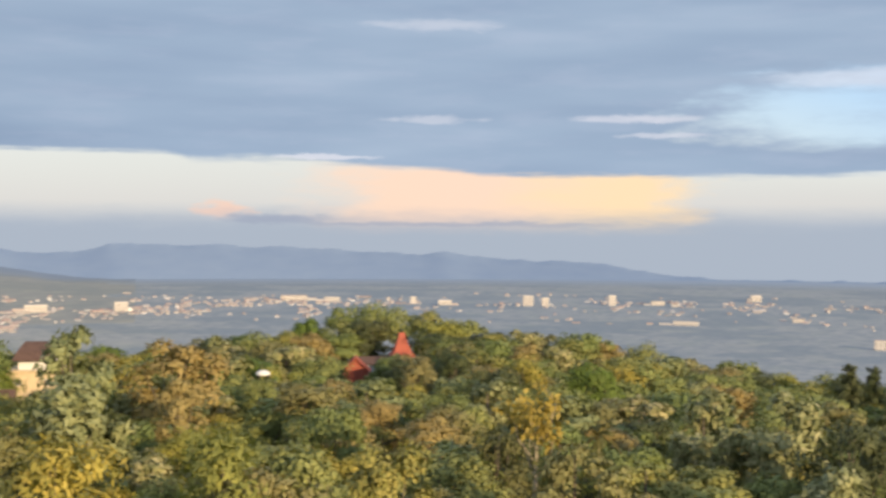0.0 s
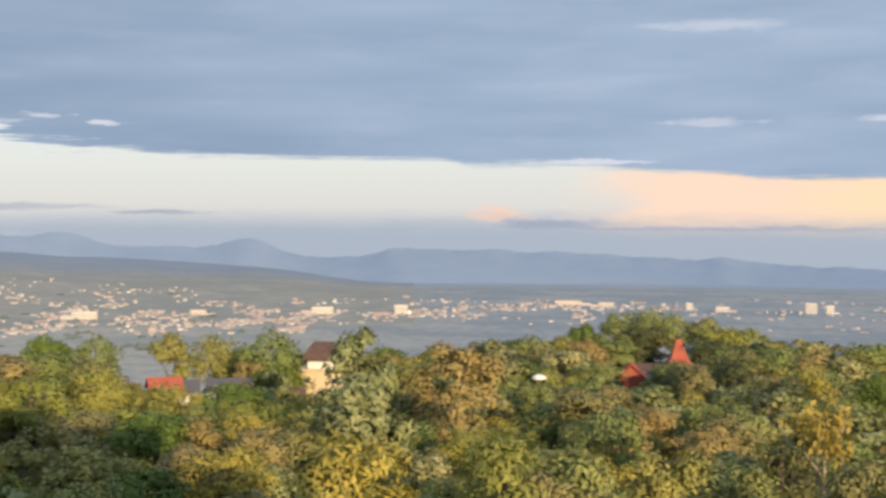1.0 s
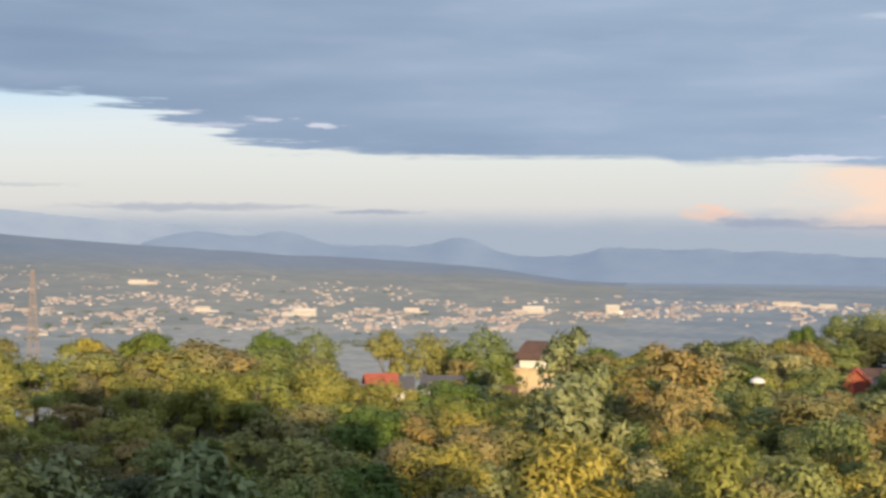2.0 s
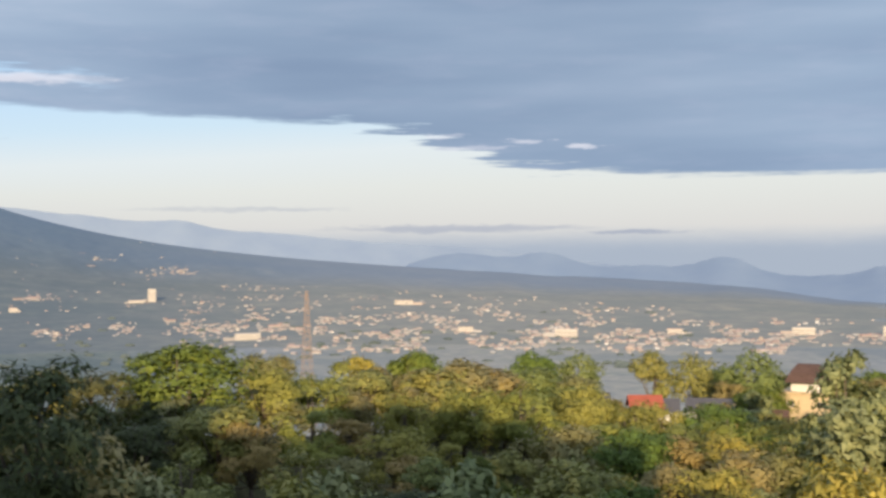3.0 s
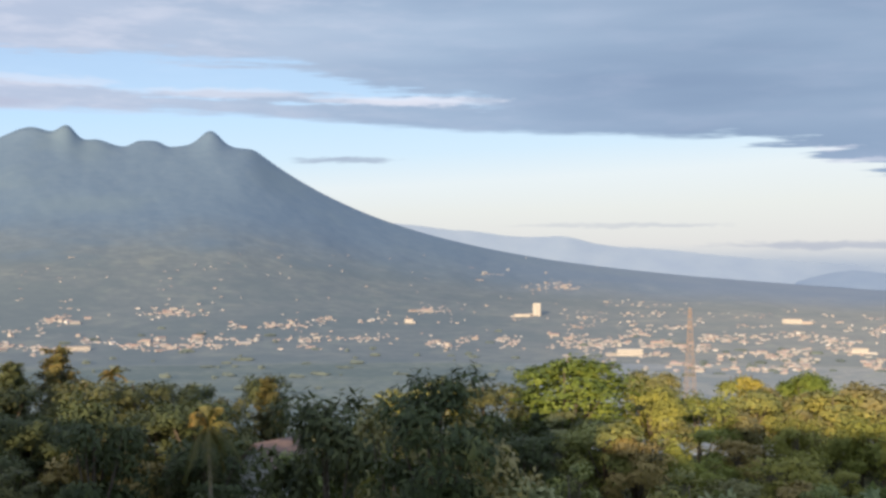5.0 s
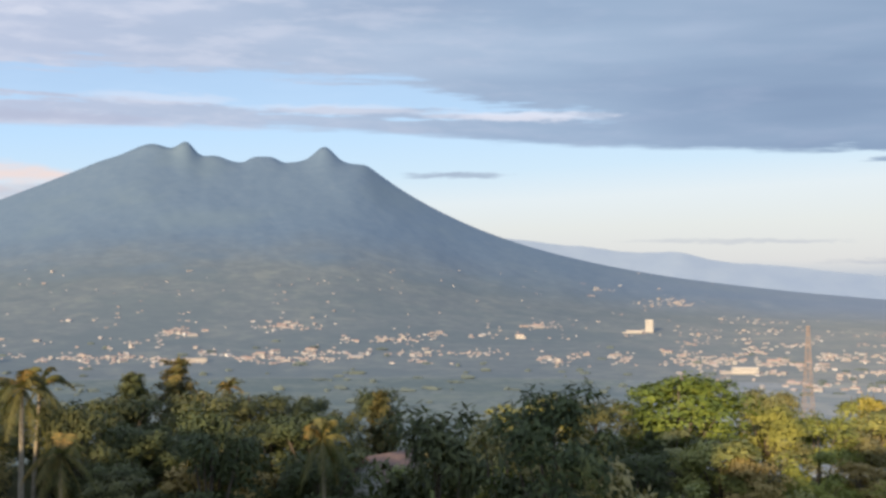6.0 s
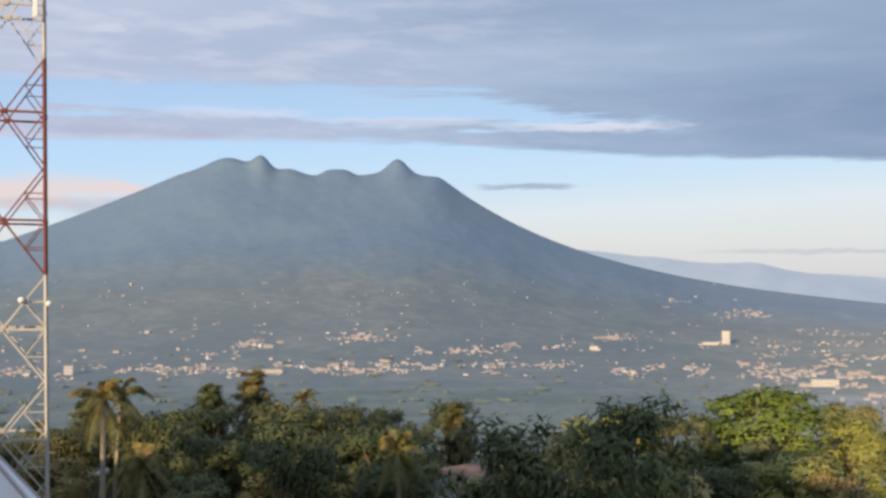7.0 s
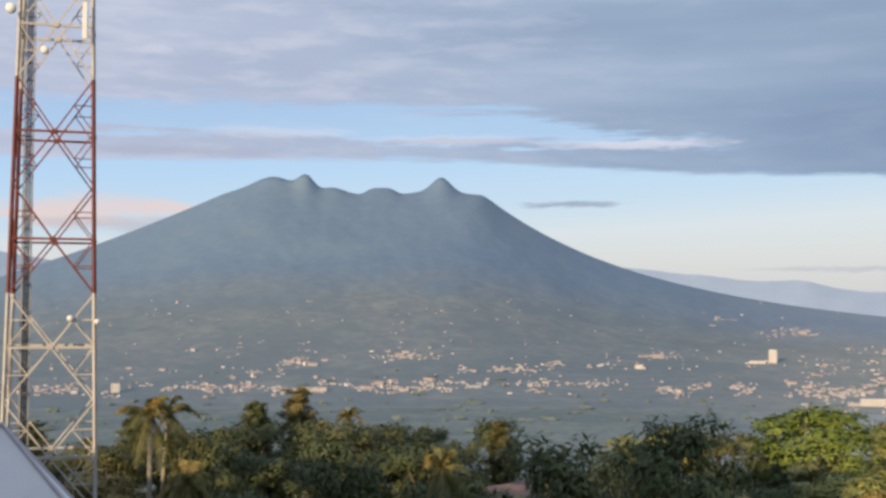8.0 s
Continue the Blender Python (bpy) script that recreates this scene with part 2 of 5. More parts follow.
def plain_colour(n):
    p = where(n)
    big = n.noise(p, 0.006, 5.0, 0.6)
    mid = n.noise(p, 0.05, 6.0, 0.7)
    field = n.noise(p, 0.02, 4.0)
    # field tones with blue-grey haze painted in
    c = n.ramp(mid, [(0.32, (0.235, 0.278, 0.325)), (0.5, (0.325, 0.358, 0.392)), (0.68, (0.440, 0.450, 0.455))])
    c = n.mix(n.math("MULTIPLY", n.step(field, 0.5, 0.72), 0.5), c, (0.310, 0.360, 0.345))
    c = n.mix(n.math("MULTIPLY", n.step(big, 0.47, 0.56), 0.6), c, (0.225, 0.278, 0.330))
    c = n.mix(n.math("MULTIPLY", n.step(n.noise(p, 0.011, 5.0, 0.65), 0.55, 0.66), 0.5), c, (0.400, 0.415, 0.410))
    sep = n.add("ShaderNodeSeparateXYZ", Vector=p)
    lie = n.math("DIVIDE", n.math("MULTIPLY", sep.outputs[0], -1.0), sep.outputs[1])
    # dry is warm sunlit haze painted by heading; far left goes darker, greener
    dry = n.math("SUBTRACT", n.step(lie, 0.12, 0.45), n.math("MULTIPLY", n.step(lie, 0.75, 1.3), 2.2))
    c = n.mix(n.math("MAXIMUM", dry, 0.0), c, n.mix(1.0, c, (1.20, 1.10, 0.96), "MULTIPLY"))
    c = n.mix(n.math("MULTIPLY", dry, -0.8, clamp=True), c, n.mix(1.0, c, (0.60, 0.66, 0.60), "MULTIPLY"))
    # more painted haze: the floor turns bluer with distance
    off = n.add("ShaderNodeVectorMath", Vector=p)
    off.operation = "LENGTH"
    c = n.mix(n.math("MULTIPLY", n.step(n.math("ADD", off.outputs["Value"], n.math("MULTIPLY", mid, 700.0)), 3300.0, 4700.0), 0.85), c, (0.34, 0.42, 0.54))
    return (c,)


def soil_colour(n):
    p = where(n)
    c = n.ramp(n.noise(p, 0.25, 5.0), [(0.3, (0.04, 0.05, 0.018)), (0.55, (0.09, 0.085, 0.035)), (0.75, (0.20, 0.14, 0.075))])
    return c, n.noise(p, 2.0, 5.0), 0.15


SOIL = material("forest_floor", soil_colour, 0.95)
PLAIN = material("hazed_valley_floor", plain_colour, 0.95, 0, 0.1)


def slope_colour(n):
    """Forest and farmland on the volcano: hazed fields low down, forest painted haze-blue above."""
    p = where(n)
    z = n.add("ShaderNodeSeparateXYZ", Vector=p).outputs[2]
    grain = n.noise(p, 0.03, 7.0, 0.7)
    patch = n.noise(p, 0.004, 4.0)
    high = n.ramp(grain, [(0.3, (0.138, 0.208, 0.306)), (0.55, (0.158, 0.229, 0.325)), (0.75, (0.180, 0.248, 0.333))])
    # lighter greenish patches painted as if sunlit
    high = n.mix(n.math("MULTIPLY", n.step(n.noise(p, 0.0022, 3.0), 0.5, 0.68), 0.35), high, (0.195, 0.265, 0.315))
    lowc = n.ramp(grain, [(0.3, (0.162, 0.200, 0.230)), (0.5, (0.196, 0.232, 0.258)), (0.72, (0.238, 0.266, 0.282))])
    lowc = n.mix(n.math("MULTIPLY", n.step(n.noise(p, 0.03, 3.0), 0.52, 0.7), 0.45), lowc, (0.240, 0.292, 0.280))
    lowc = n.mix(n.math("MULTIPLY", n.step(patch, 0.47, 0.56), 0.55), lowc, (0.160, 0.205, 0.235))
    lowc = n.mix(n.math("MULTIPLY", n.step(n.noise(p, 0.009, 5.0, 0.65), 0.55, 0.66), 0.5), lowc, (0.275, 0.300, 0.292))
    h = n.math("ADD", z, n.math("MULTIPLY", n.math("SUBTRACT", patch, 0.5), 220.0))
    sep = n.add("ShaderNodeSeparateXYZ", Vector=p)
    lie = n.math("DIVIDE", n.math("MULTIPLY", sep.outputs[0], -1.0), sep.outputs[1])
    # dry stands for warm pale haze painted into the right-hand fields
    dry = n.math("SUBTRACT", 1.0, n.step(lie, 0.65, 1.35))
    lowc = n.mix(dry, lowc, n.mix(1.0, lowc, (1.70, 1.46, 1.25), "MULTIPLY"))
    # blue haze painted over the far slopes, stronger with distance
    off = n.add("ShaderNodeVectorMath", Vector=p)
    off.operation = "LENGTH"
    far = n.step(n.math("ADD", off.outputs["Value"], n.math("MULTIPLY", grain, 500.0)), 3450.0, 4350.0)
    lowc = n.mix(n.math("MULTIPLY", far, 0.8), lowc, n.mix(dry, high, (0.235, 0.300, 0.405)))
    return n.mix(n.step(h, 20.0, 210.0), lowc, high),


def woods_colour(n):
    # leaf green greyed by haze painted into the colour
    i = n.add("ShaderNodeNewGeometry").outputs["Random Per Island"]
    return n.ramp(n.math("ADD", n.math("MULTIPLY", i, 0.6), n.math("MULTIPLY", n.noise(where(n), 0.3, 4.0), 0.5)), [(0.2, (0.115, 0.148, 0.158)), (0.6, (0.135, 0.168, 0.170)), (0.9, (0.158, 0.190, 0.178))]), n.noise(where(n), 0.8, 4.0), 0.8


WOODS = material("hazed_far_woods", woods_colour, 0.95, 0, 0.1)
SLOPE = material("hazed_volcano_slope", slope_colour, 0.95, 0, 0.1)
# the hills' blues are painted haze, paler for the ranges further back
RIDGE = material("hazed_ridge", lambda n: (n.ramp(n.noise(where(n), 0.01, 5.0), [(0.3, (0.228, 0.312, 0.465)), (0.7, (0.250, 0.334, 0.480))]), n.noise(where(n), 0.02, 4.0), 2.0), 0.95, 0, 0.1)
RIDGE_PALE = material("hazed_pale_ridge", lambda n: (n.ramp(n.noise(where(n), 0.008, 5.0), [(0.3, (0.275, 0.360, 0.515)), (0.7, (0.315, 0.400, 0.540))]), n.noise(where(n), 0.02, 4.0), 2.0), 0.95, 0, 0.1)


def painted(name, base, rough=0.6, grime=0.25, metal=0.0):
    def col(n):
        p = local(n)
        a = n.noise(p, 0.9, 5.0, 0.65)
        dirty = tuple(c * 0.62 for c in base)
        return n.mix(n.math("MULTIPLY", n.step(a, 0.42, 0.75), grime * 2), base, dirty), n.noise(p, 9.0, 4.0), 0.01
    return material(name, col, rough, metal)


def varied(name, stops, rough=0.7):
    """Paint that differs from house to house."""
    def col(n):
        r = n.add("ShaderNodeObjectInfo").outputs["Random"]
        i = n.add("ShaderNodeNewGeometry").outputs["Random Per Island"]
        v = n.math("FRACT", n.math("ADD", r, i))
        c = n.ramp(v, stops)
        return n.mix(n.math("MULTIPLY", n.noise(where(n), 0.4, 4.0), 0.35), c, (0.30, 0.29, 0.28)), n.noise(where(n), 1.0, 3.0), 0.05
    return material(name, col, rough)


TOWN_WALL = varied("town_wall", [(0.0, (0.50, 0.49, 0.50)), (0.35, (0.56, 0.51, 0.50)), (0.6, (0.36, 0.35, 0.37)), (0.8, (0.50, 0.42, 0.40)), (0.9, (0.88, 0.87, 0.88)), (1.0, (0.36, 0.39, 0.44))])
TOWN_ROOF = varied("town_roof", [(0.0, (0.44, 0.28, 0.25)), (0.35, (0.36, 0.29, 0.28)), (0.6, (0.42, 0.41, 0.42)), (0.8, (0.52, 0.34, 0.30)), (1.0, (0.60, 0.60, 0.62))])
# white softened by painted haze, for the distant large buildings
TOWN_WHITE = painted("hazed_town_white", (0.63, 0.59, 0.56), 0.8, 0.35)
CREAM = painted("cream_wall", (0.70, 0.55, 0.36))
WHITE = painted("white_wall", (0.78, 0.77, 0.76), 0.55, 0.12)
GREY_WALL = painted("grey_wall", (0.45, 0.45, 0.46), 0.8)
MAROON = painted("maroon_tile", (0.130, 0.080, 0.068), 0.8, 0.4)
RED_ROOF = painted("red_tile", (0.42, 0.115, 0.078), 0.85, 0.4)
SLATE = painted("slate_tile", (0.11, 0.11, 0.13), 0.75)
DARK_GAP = painted("dark_glass", (0.03, 0.03, 0.035), 0.2)
STEEL_RED = painted("red_steel", (0.185, 0.055, 0.044), 0.6, 0.35)
STEEL_WHITE = painted("white_steel", (0.52, 0.48, 0.44), 0.55, 0.4)
STEEL_GREY = painted("galvanised_steel", (0.34, 0.34, 0.35), 0.45, 0.3, 0.4)
# orange paint of the far mast, greyed with painted haze
STEEL_ORANGE = painted("hazed_orange_steel", (0.38, 0.29, 0.25), 0.7)
DULL_SHEET = painted("dull_sheet", (0.25, 0.17, 0.15), 0.7)
SHEET = painted("white_sheet", (0.82, 0.82, 0.84), 0.45, 0.1)
VERGE = painted("lavender_verge", (0.56, 0.52, 0.56), 0.6)

# ---------------------------------------------------------------- the lie of the land (heights are from the eye)


def bearing(a, d, h):
    """A place by heading to the left (degrees), distance and height from the eye."""
    return Vector((-math.sin(radians(a)) * d, math.cos(radians(a)) * d, CZ + h))


def by_angle(a, e, d):
    return bearing(a, d, d * math.tan(radians(e)))


CREST_A = [-30, -20, -14, -9, -4, 2.5, 7.5, 12, 18, 25, 31, 36, 41, 46, 53, 57, 58.6, 60.2, 63, 66, 70, 78, 90]
CREST_E = [-6.9, -6.5, -6.1, -5.3, -4.7, -3.6, -4.9, -5.0, -5.5, -5.3, -5.1, -5.1, -5.2, -4.9, -5.1, -5.6, -7.3, -5.6, -4.95, -4.75, -4.55, -4.65, -5.0]


def crest(a):
    """Elevation of the crowns on the hill's brow, and how far off the brow is."""
    e = np.interp(a, CREST_A, CREST_E)
    d = np.interp(a, [-30, 20, 28, 44, 90], [255, 255, 170, 105, 125])
    return np.tan(np.radians(e)) * d, d


def canopy(a, d):
    top, far = crest(a)
    near = np.interp(a, [-20, 20, 45, 80], [-15.0, -15.0, -15.0, -16.0])
    t = np.clip((d - 50) / (far - 50), 0, 1)
    return near + (top - near) * t ** 0.9


def ground_height(a, d):
    """Wooded hill under the eye, falling away to a wide flat valley."""
    top, far = crest(a)
    rise = np.clip((58 - d) / 13.0, 0, 1) * np.clip((a - 44) / 5.0, 0, 1)
    hill = canopy(a, np.minimum(d, far)) - np.interp(d, [120, 190], [8.0, 11.5]) + 12.0 * rise * rise * (3 - 2 * rise)
    t = np.clip((d - far) / 750.0, 0, 1)
    return hill + (-150.0 - hill) * (t * t * (3 - 2 * t)) ** 0.75 - np.maximum(0.0, d - 3000.0) * 0.03


def volcano_sky(a, detail=1.0):
    """Elevation of the volcano's outline; detail: how much of the summits."""
    right = -0.55 + 0.05 * (a - 45) + 6.75 * np.exp(-np.maximum(63.3 - a, -3) / 7.1)
    left = 5.66 - 0.47 * (a - 73) + 0.006 * (a - 73) ** 2
    rim = 5.45 + 0.78 * np.exp(-((a - 71.3) / 1.35) ** 2) + 0.70 * np.exp(-((a - 69.75) / 0.5) ** 2) + 0.30 * np.exp(-((a - 68.5) / 0.7) ** 2)
    rim = rim + 0.31 * np.exp(-((a - 66.25) / 0.75) ** 4) + 0.66 * np.exp(-((a - 63.4) / 0.6) ** 2) + 0.17 * np.exp(-((a - 63.7) / 1.3) ** 2)
    rim = 5.75 + (rim - 5.75) * detail
    k = 0.9 + 13.0 * detail ** 0.6
    return -np.log(np.exp(-k * right) + np.exp(-k * left) + np.exp(-k * rim)) / k


def volcano_el(a, d):
    """Elevation of the volcano's surface at a distance."""
    u = np.clip((d - 1900.0) / 2500.0, 0, 1)
    plain = np.degrees(np.arctan((-150.0 - np.maximum(0.0, d - 3000.0) * 0.03) / d))
    k = np.clip((a - 14.0) / 8.0, 0, 1)
    return plain + (volcano_sky(a, u ** 30) + 2.5) * (0.42 * u + 0.58 * u ** 1.9) * k * k * (3 - 2 * k)


def sheet(name, aa, dd, height, mats, wrap=False, pick=None):
    """A mesh over headings and distances."""
    A, D = np.meshgrid(aa, dd)
    H = height(A, D)
    v = np.stack([-np.sin(np.radians(A)) * D, np.cos(np.radians(A)) * D, CZ + H], -1).reshape(-1, 3)
    na, nd = len(aa), len(dd)
    faces = []
    for i in range(nd - 1):
        for j in range(na if wrap else na - 1):
            k = (j + 1) % na
            faces.append((i * na + j, (i + 1) * na + j, (i + 1) * na + k, i * na + k))
    me = bpy.data.meshes.new(name)
    me.from_pydata(v.tolist(), [], faces)
    for m in mats:
        me.materials.append(m)
    me.polygons.foreach_set("use_smooth", [True] * len(faces))
    if pick:
        me.polygons.foreach_set("material_index", [pick(dd[i // (na if wrap else na - 1)]) for i in range(len(faces))])
    me.update()
    return new(name, me)


def bumps(A, D, size, seed):
    f = np.vectorize(lambda a, d: noise.fractal(Vector((a / size, d / 600.0, seed)), 0.9, 2.1, 5))
    return f(A, D)


aa = np.concatenate([np.arange(-30, 92, 1.0), np.arange(92, 330, 6.0)])
dd = np.concatenate([[0.0], np.linspace(4, 300, 60), np.linspace(320, 1100, 40), np.linspace(1150, 4850, 75)])
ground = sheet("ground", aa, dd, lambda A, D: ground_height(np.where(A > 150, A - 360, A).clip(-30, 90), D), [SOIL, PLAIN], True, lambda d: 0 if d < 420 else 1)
tagged(ground, "wooded hill falling to a hazy green valley plain", "ground", kind="structure")


def volcano_height(A, D):
    """The flanks, with soft spurs that run down from the summits."""
    rise = np.clip((D - 2500) / 1200.0, 0, 1)
    el = volcano_el(A, D)
    turn, off = np.arctan2(A - 66.3, 9.0 - el), np.hypot(A - 66.3, 9.0 - el)
    spur = bumps(turn * 2.2, off * 160.0, 1.0, 4.0) * 5.0 + bumps(A, D * 2.2, 2.2, 8.0) * 4.5
    spur = spur * rise * (1 - 0.9 * np.clip((D - 4050) / 330, 0, 1))
    back = np.clip((D - 4400) / 450.0, 0, 1) + 0.03 * (D < 1890)
    return np.tan(np.radians(el)) * D + spur - back * 260.0


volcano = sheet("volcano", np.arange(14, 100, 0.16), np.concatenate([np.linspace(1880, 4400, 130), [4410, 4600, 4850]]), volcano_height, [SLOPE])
tagged(volcano, "forested twin-peaked volcano above the valley, blue-grey with painted haze", "mountain", kind="structure")


def ridge(name, a0, a1, d, base, peaks, mat, label, rough=0.07):
    """A far range of hills: each peak is heading, width, height in degrees."""
    def height(A, D):
        e = base(A) if callable(base) else base + 0 * A
        for a, w, h in peaks:
            e = e + h * np.exp(-((A - a) / w) ** 2)
        u = np.clip((D - (d - 500)) / 500.0, 0, 1)
        e = e + rough * bumps(A, D * 0.2, 1.3, 9.0) * u ** 12
        back = np.clip((D - d) / 120.0, 0, 1)
        return np.tan(np.radians(-3.4 + (e + 3.4) * u ** 0.8)) * D - 60 * back
    ob = sheet(name, np.arange(a0, a1, 0.2), np.linspace(d - 500, d, 16), height, [mat])
    return tagged(ob, label, "hills", kind="structure")


def swell(x):
    return 1 / (1 + np.exp(-x))


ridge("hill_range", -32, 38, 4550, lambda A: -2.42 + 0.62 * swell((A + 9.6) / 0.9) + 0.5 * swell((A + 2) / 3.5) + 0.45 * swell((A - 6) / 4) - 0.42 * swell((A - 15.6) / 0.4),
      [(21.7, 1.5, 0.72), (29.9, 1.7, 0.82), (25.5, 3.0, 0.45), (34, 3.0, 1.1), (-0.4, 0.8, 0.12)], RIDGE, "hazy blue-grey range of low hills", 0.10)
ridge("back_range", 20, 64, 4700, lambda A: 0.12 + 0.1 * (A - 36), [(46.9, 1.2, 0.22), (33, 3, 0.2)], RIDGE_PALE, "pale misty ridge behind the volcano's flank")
ridge("left_range", 72, 104, 4700, -1.0, [(84, 9, 3.6)], RIDGE_PALE, "ridge beyond the volcano, pale with painted haze")

# ---------------------------------------------------------------- builders


def empty(name, m):
    ob = new(name)
    ob.empty_display_size = 0.5
    ob.matrix_basis = m
    return ob


def part(name, bm, mat, parent, label=""):
    """One mesh object under a thing or a part."""
    me = bpy.data.meshes.new(name)
    if isinstance(bm, bmesh.types.BMesh):
        bm.normal_update()
        bm.to_mesh(me)
        bm.free()
    else:
        me.from_pydata(bm[0], [], bm[1])
        me.update()
    me.materials.append(mat)
    ob = new(name, me)
    ob.parent = parent
    return tagged(ob, label)


def tube(bm, pts, radii, sides=6):
    """A tapered round limb through points."""
    rings = []
    for i, p in enumerate(pts):
        p = Vector(p)
        t = (Vector(pts[min(i + 1, len(pts) - 1)]) - Vector(pts[max(i - 1, 0)])).normalized()
        q = t.to_track_quat("Z", "Y")
        rings.append([bm.verts.new(p + q @ Vector((math.cos(k * math.tau / sides) * radii[i], math.sin(k * math.tau / sides) * radii[i], 0))) for k in range(sides)])
    for r0, r1 in zip(rings, rings[1:]):
        for k in range(sides):
            bm.faces.new((r0[k], r0[(k + 1) % sides], r1[(k + 1) % sides], r1[k])).smooth = True
    bm.faces.new(rings[-1])
    bm.faces.new(rings[0][::-1])


def bar(bm, a, b, w):
    """A square steel section from a to b."""
    a, b = Vector(a), Vector(b)
    q = (b - a).to_track_quat("Z", "Y")
    c = [(-w / 2, -w / 2), (w / 2, -w / 2), (w / 2, w / 2), (-w / 2, w / 2)]
    r0 = [bm.verts.new(a + q @ Vector((x, y, 0))) for x, y in c]
    r1 = [bm.verts.new(b + q @ Vector((x, y, 0))) for x, y in c]
    for k in range(4):
        bm.faces.new((r0[k], r0[(k + 1) % 4], r1[(k + 1) % 4], r1[k]))
    bm.faces.new(r1), bm.faces.new(r0[::-1])


def box(bm, x0, y0, z0, x1, y1, z1, bevel=0.0):
    m = Matrix.LocRotScale(((x0 + x1) / 2, (y0 + y1) / 2, (z0 + z1) / 2), None, (x1 - x0, y1 - y0, z1 - z0))
    vs = bmesh.ops.create_cube(bm, size=1.0, matrix=m)["verts"]
    if bevel:
        es = list({e for v in vs for e in v.link_edges})
        bmesh.ops.bevel(bm, geom=es, offset=bevel, segments=2, affect="EDGES")


def hip_roof(bm, w, d, z, h, over=0.6, ridge_part=0.4, curve=0.0):
    """A hipped roof with eaves; ridge along x; curve lifts it into a steeper crown."""
    W, D, r = w / 2 + over, d / 2 + over, w / 2 * ridge_part
    levels = [(0.0, 0.0), (0.35, 0.35 - curve), (0.7, 0.7 - curve * 0.8), (1.0, 1.0)]
    rings = []
    base = [bm.verts.new((sx * W, sy * D, z - 0.18)) for sx, sy in ((-1, -1), (1, -1), (1, 1), (-1, 1))]
    rings.append(base)
    for u, v in levels:
        x, y = W + (r - W) * u, D + (0.08 - D) * u
        rings.append([bm.verts.new((sx * x, sy * y, z + h * v)) for sx, sy in ((-1, -1), (1, -1), (1, 1), (-1, 1))])
    for a, b in zip(rings, rings[1:]):
        for k in range(4):
            bm.faces.new((a[k], a[(k + 1) % 4], b[(k + 1) % 4], b[k]))
    bm.faces.new(rings[-1]), bm.faces.new(base[::-1])


def gable_roof(bm, w, d, z, h, over=0.5, thick=0.18):
    """Two slopes with the ridge along x, with thickness."""
    W, D = w / 2 + over, d / 2 + over
    drop = h * over / (d / 2)
    for s in (-1, 1):
        q = [(-W, s * D, z - drop), (W, s * D, z - drop), (W, 0, z + h), (-W, 0, z + h)]
        lo = [bm.verts.new(p) for p in q]
        hi = [bm.verts.new((x, y, zz + thick)) for x, y, zz in q]
        for k in range(4):
            bm.faces.new((lo[k], lo[(k + 1) % 4], hi[(k + 1) % 4], hi[k]))
        bm.faces.new(hi), bm.faces.new(lo[::-1])
    bmesh.ops.recalc_face_normals(bm, faces=bm.faces)


def gable_wall(bm, w, d, z, h):
    """A house body whose end walls run up under the roof; ridge along x."""
    prof = [(-d / 2, 0), (d / 2, 0), (d / 2, z), (0, z + h), (-d / 2, z)]
    a = [bm.verts.new((-w / 2, y, zz)) for y, zz in prof]
    b = [bm.verts.new((w / 2, y, zz)) for y, zz in prof]
    for k in range(5):
        bm.faces.new((a[k], a[(k + 1) % 5], b[(k + 1) % 5], b[k]))
    bm.faces.new(a[::-1]), bm.faces.new(b)
    bmesh.ops.recalc_face_normals(bm, faces=bm.faces)


# ---------------------------------------------------------------- trees
rng = np.random.default_rng(5)
FOLDED = [True]     # near trees have blades folded along the midrib


def unit(n):
    v = rng.normal(size=(n, 3))
    return v / np.linalg.norm(v, axis=1)[:, None]


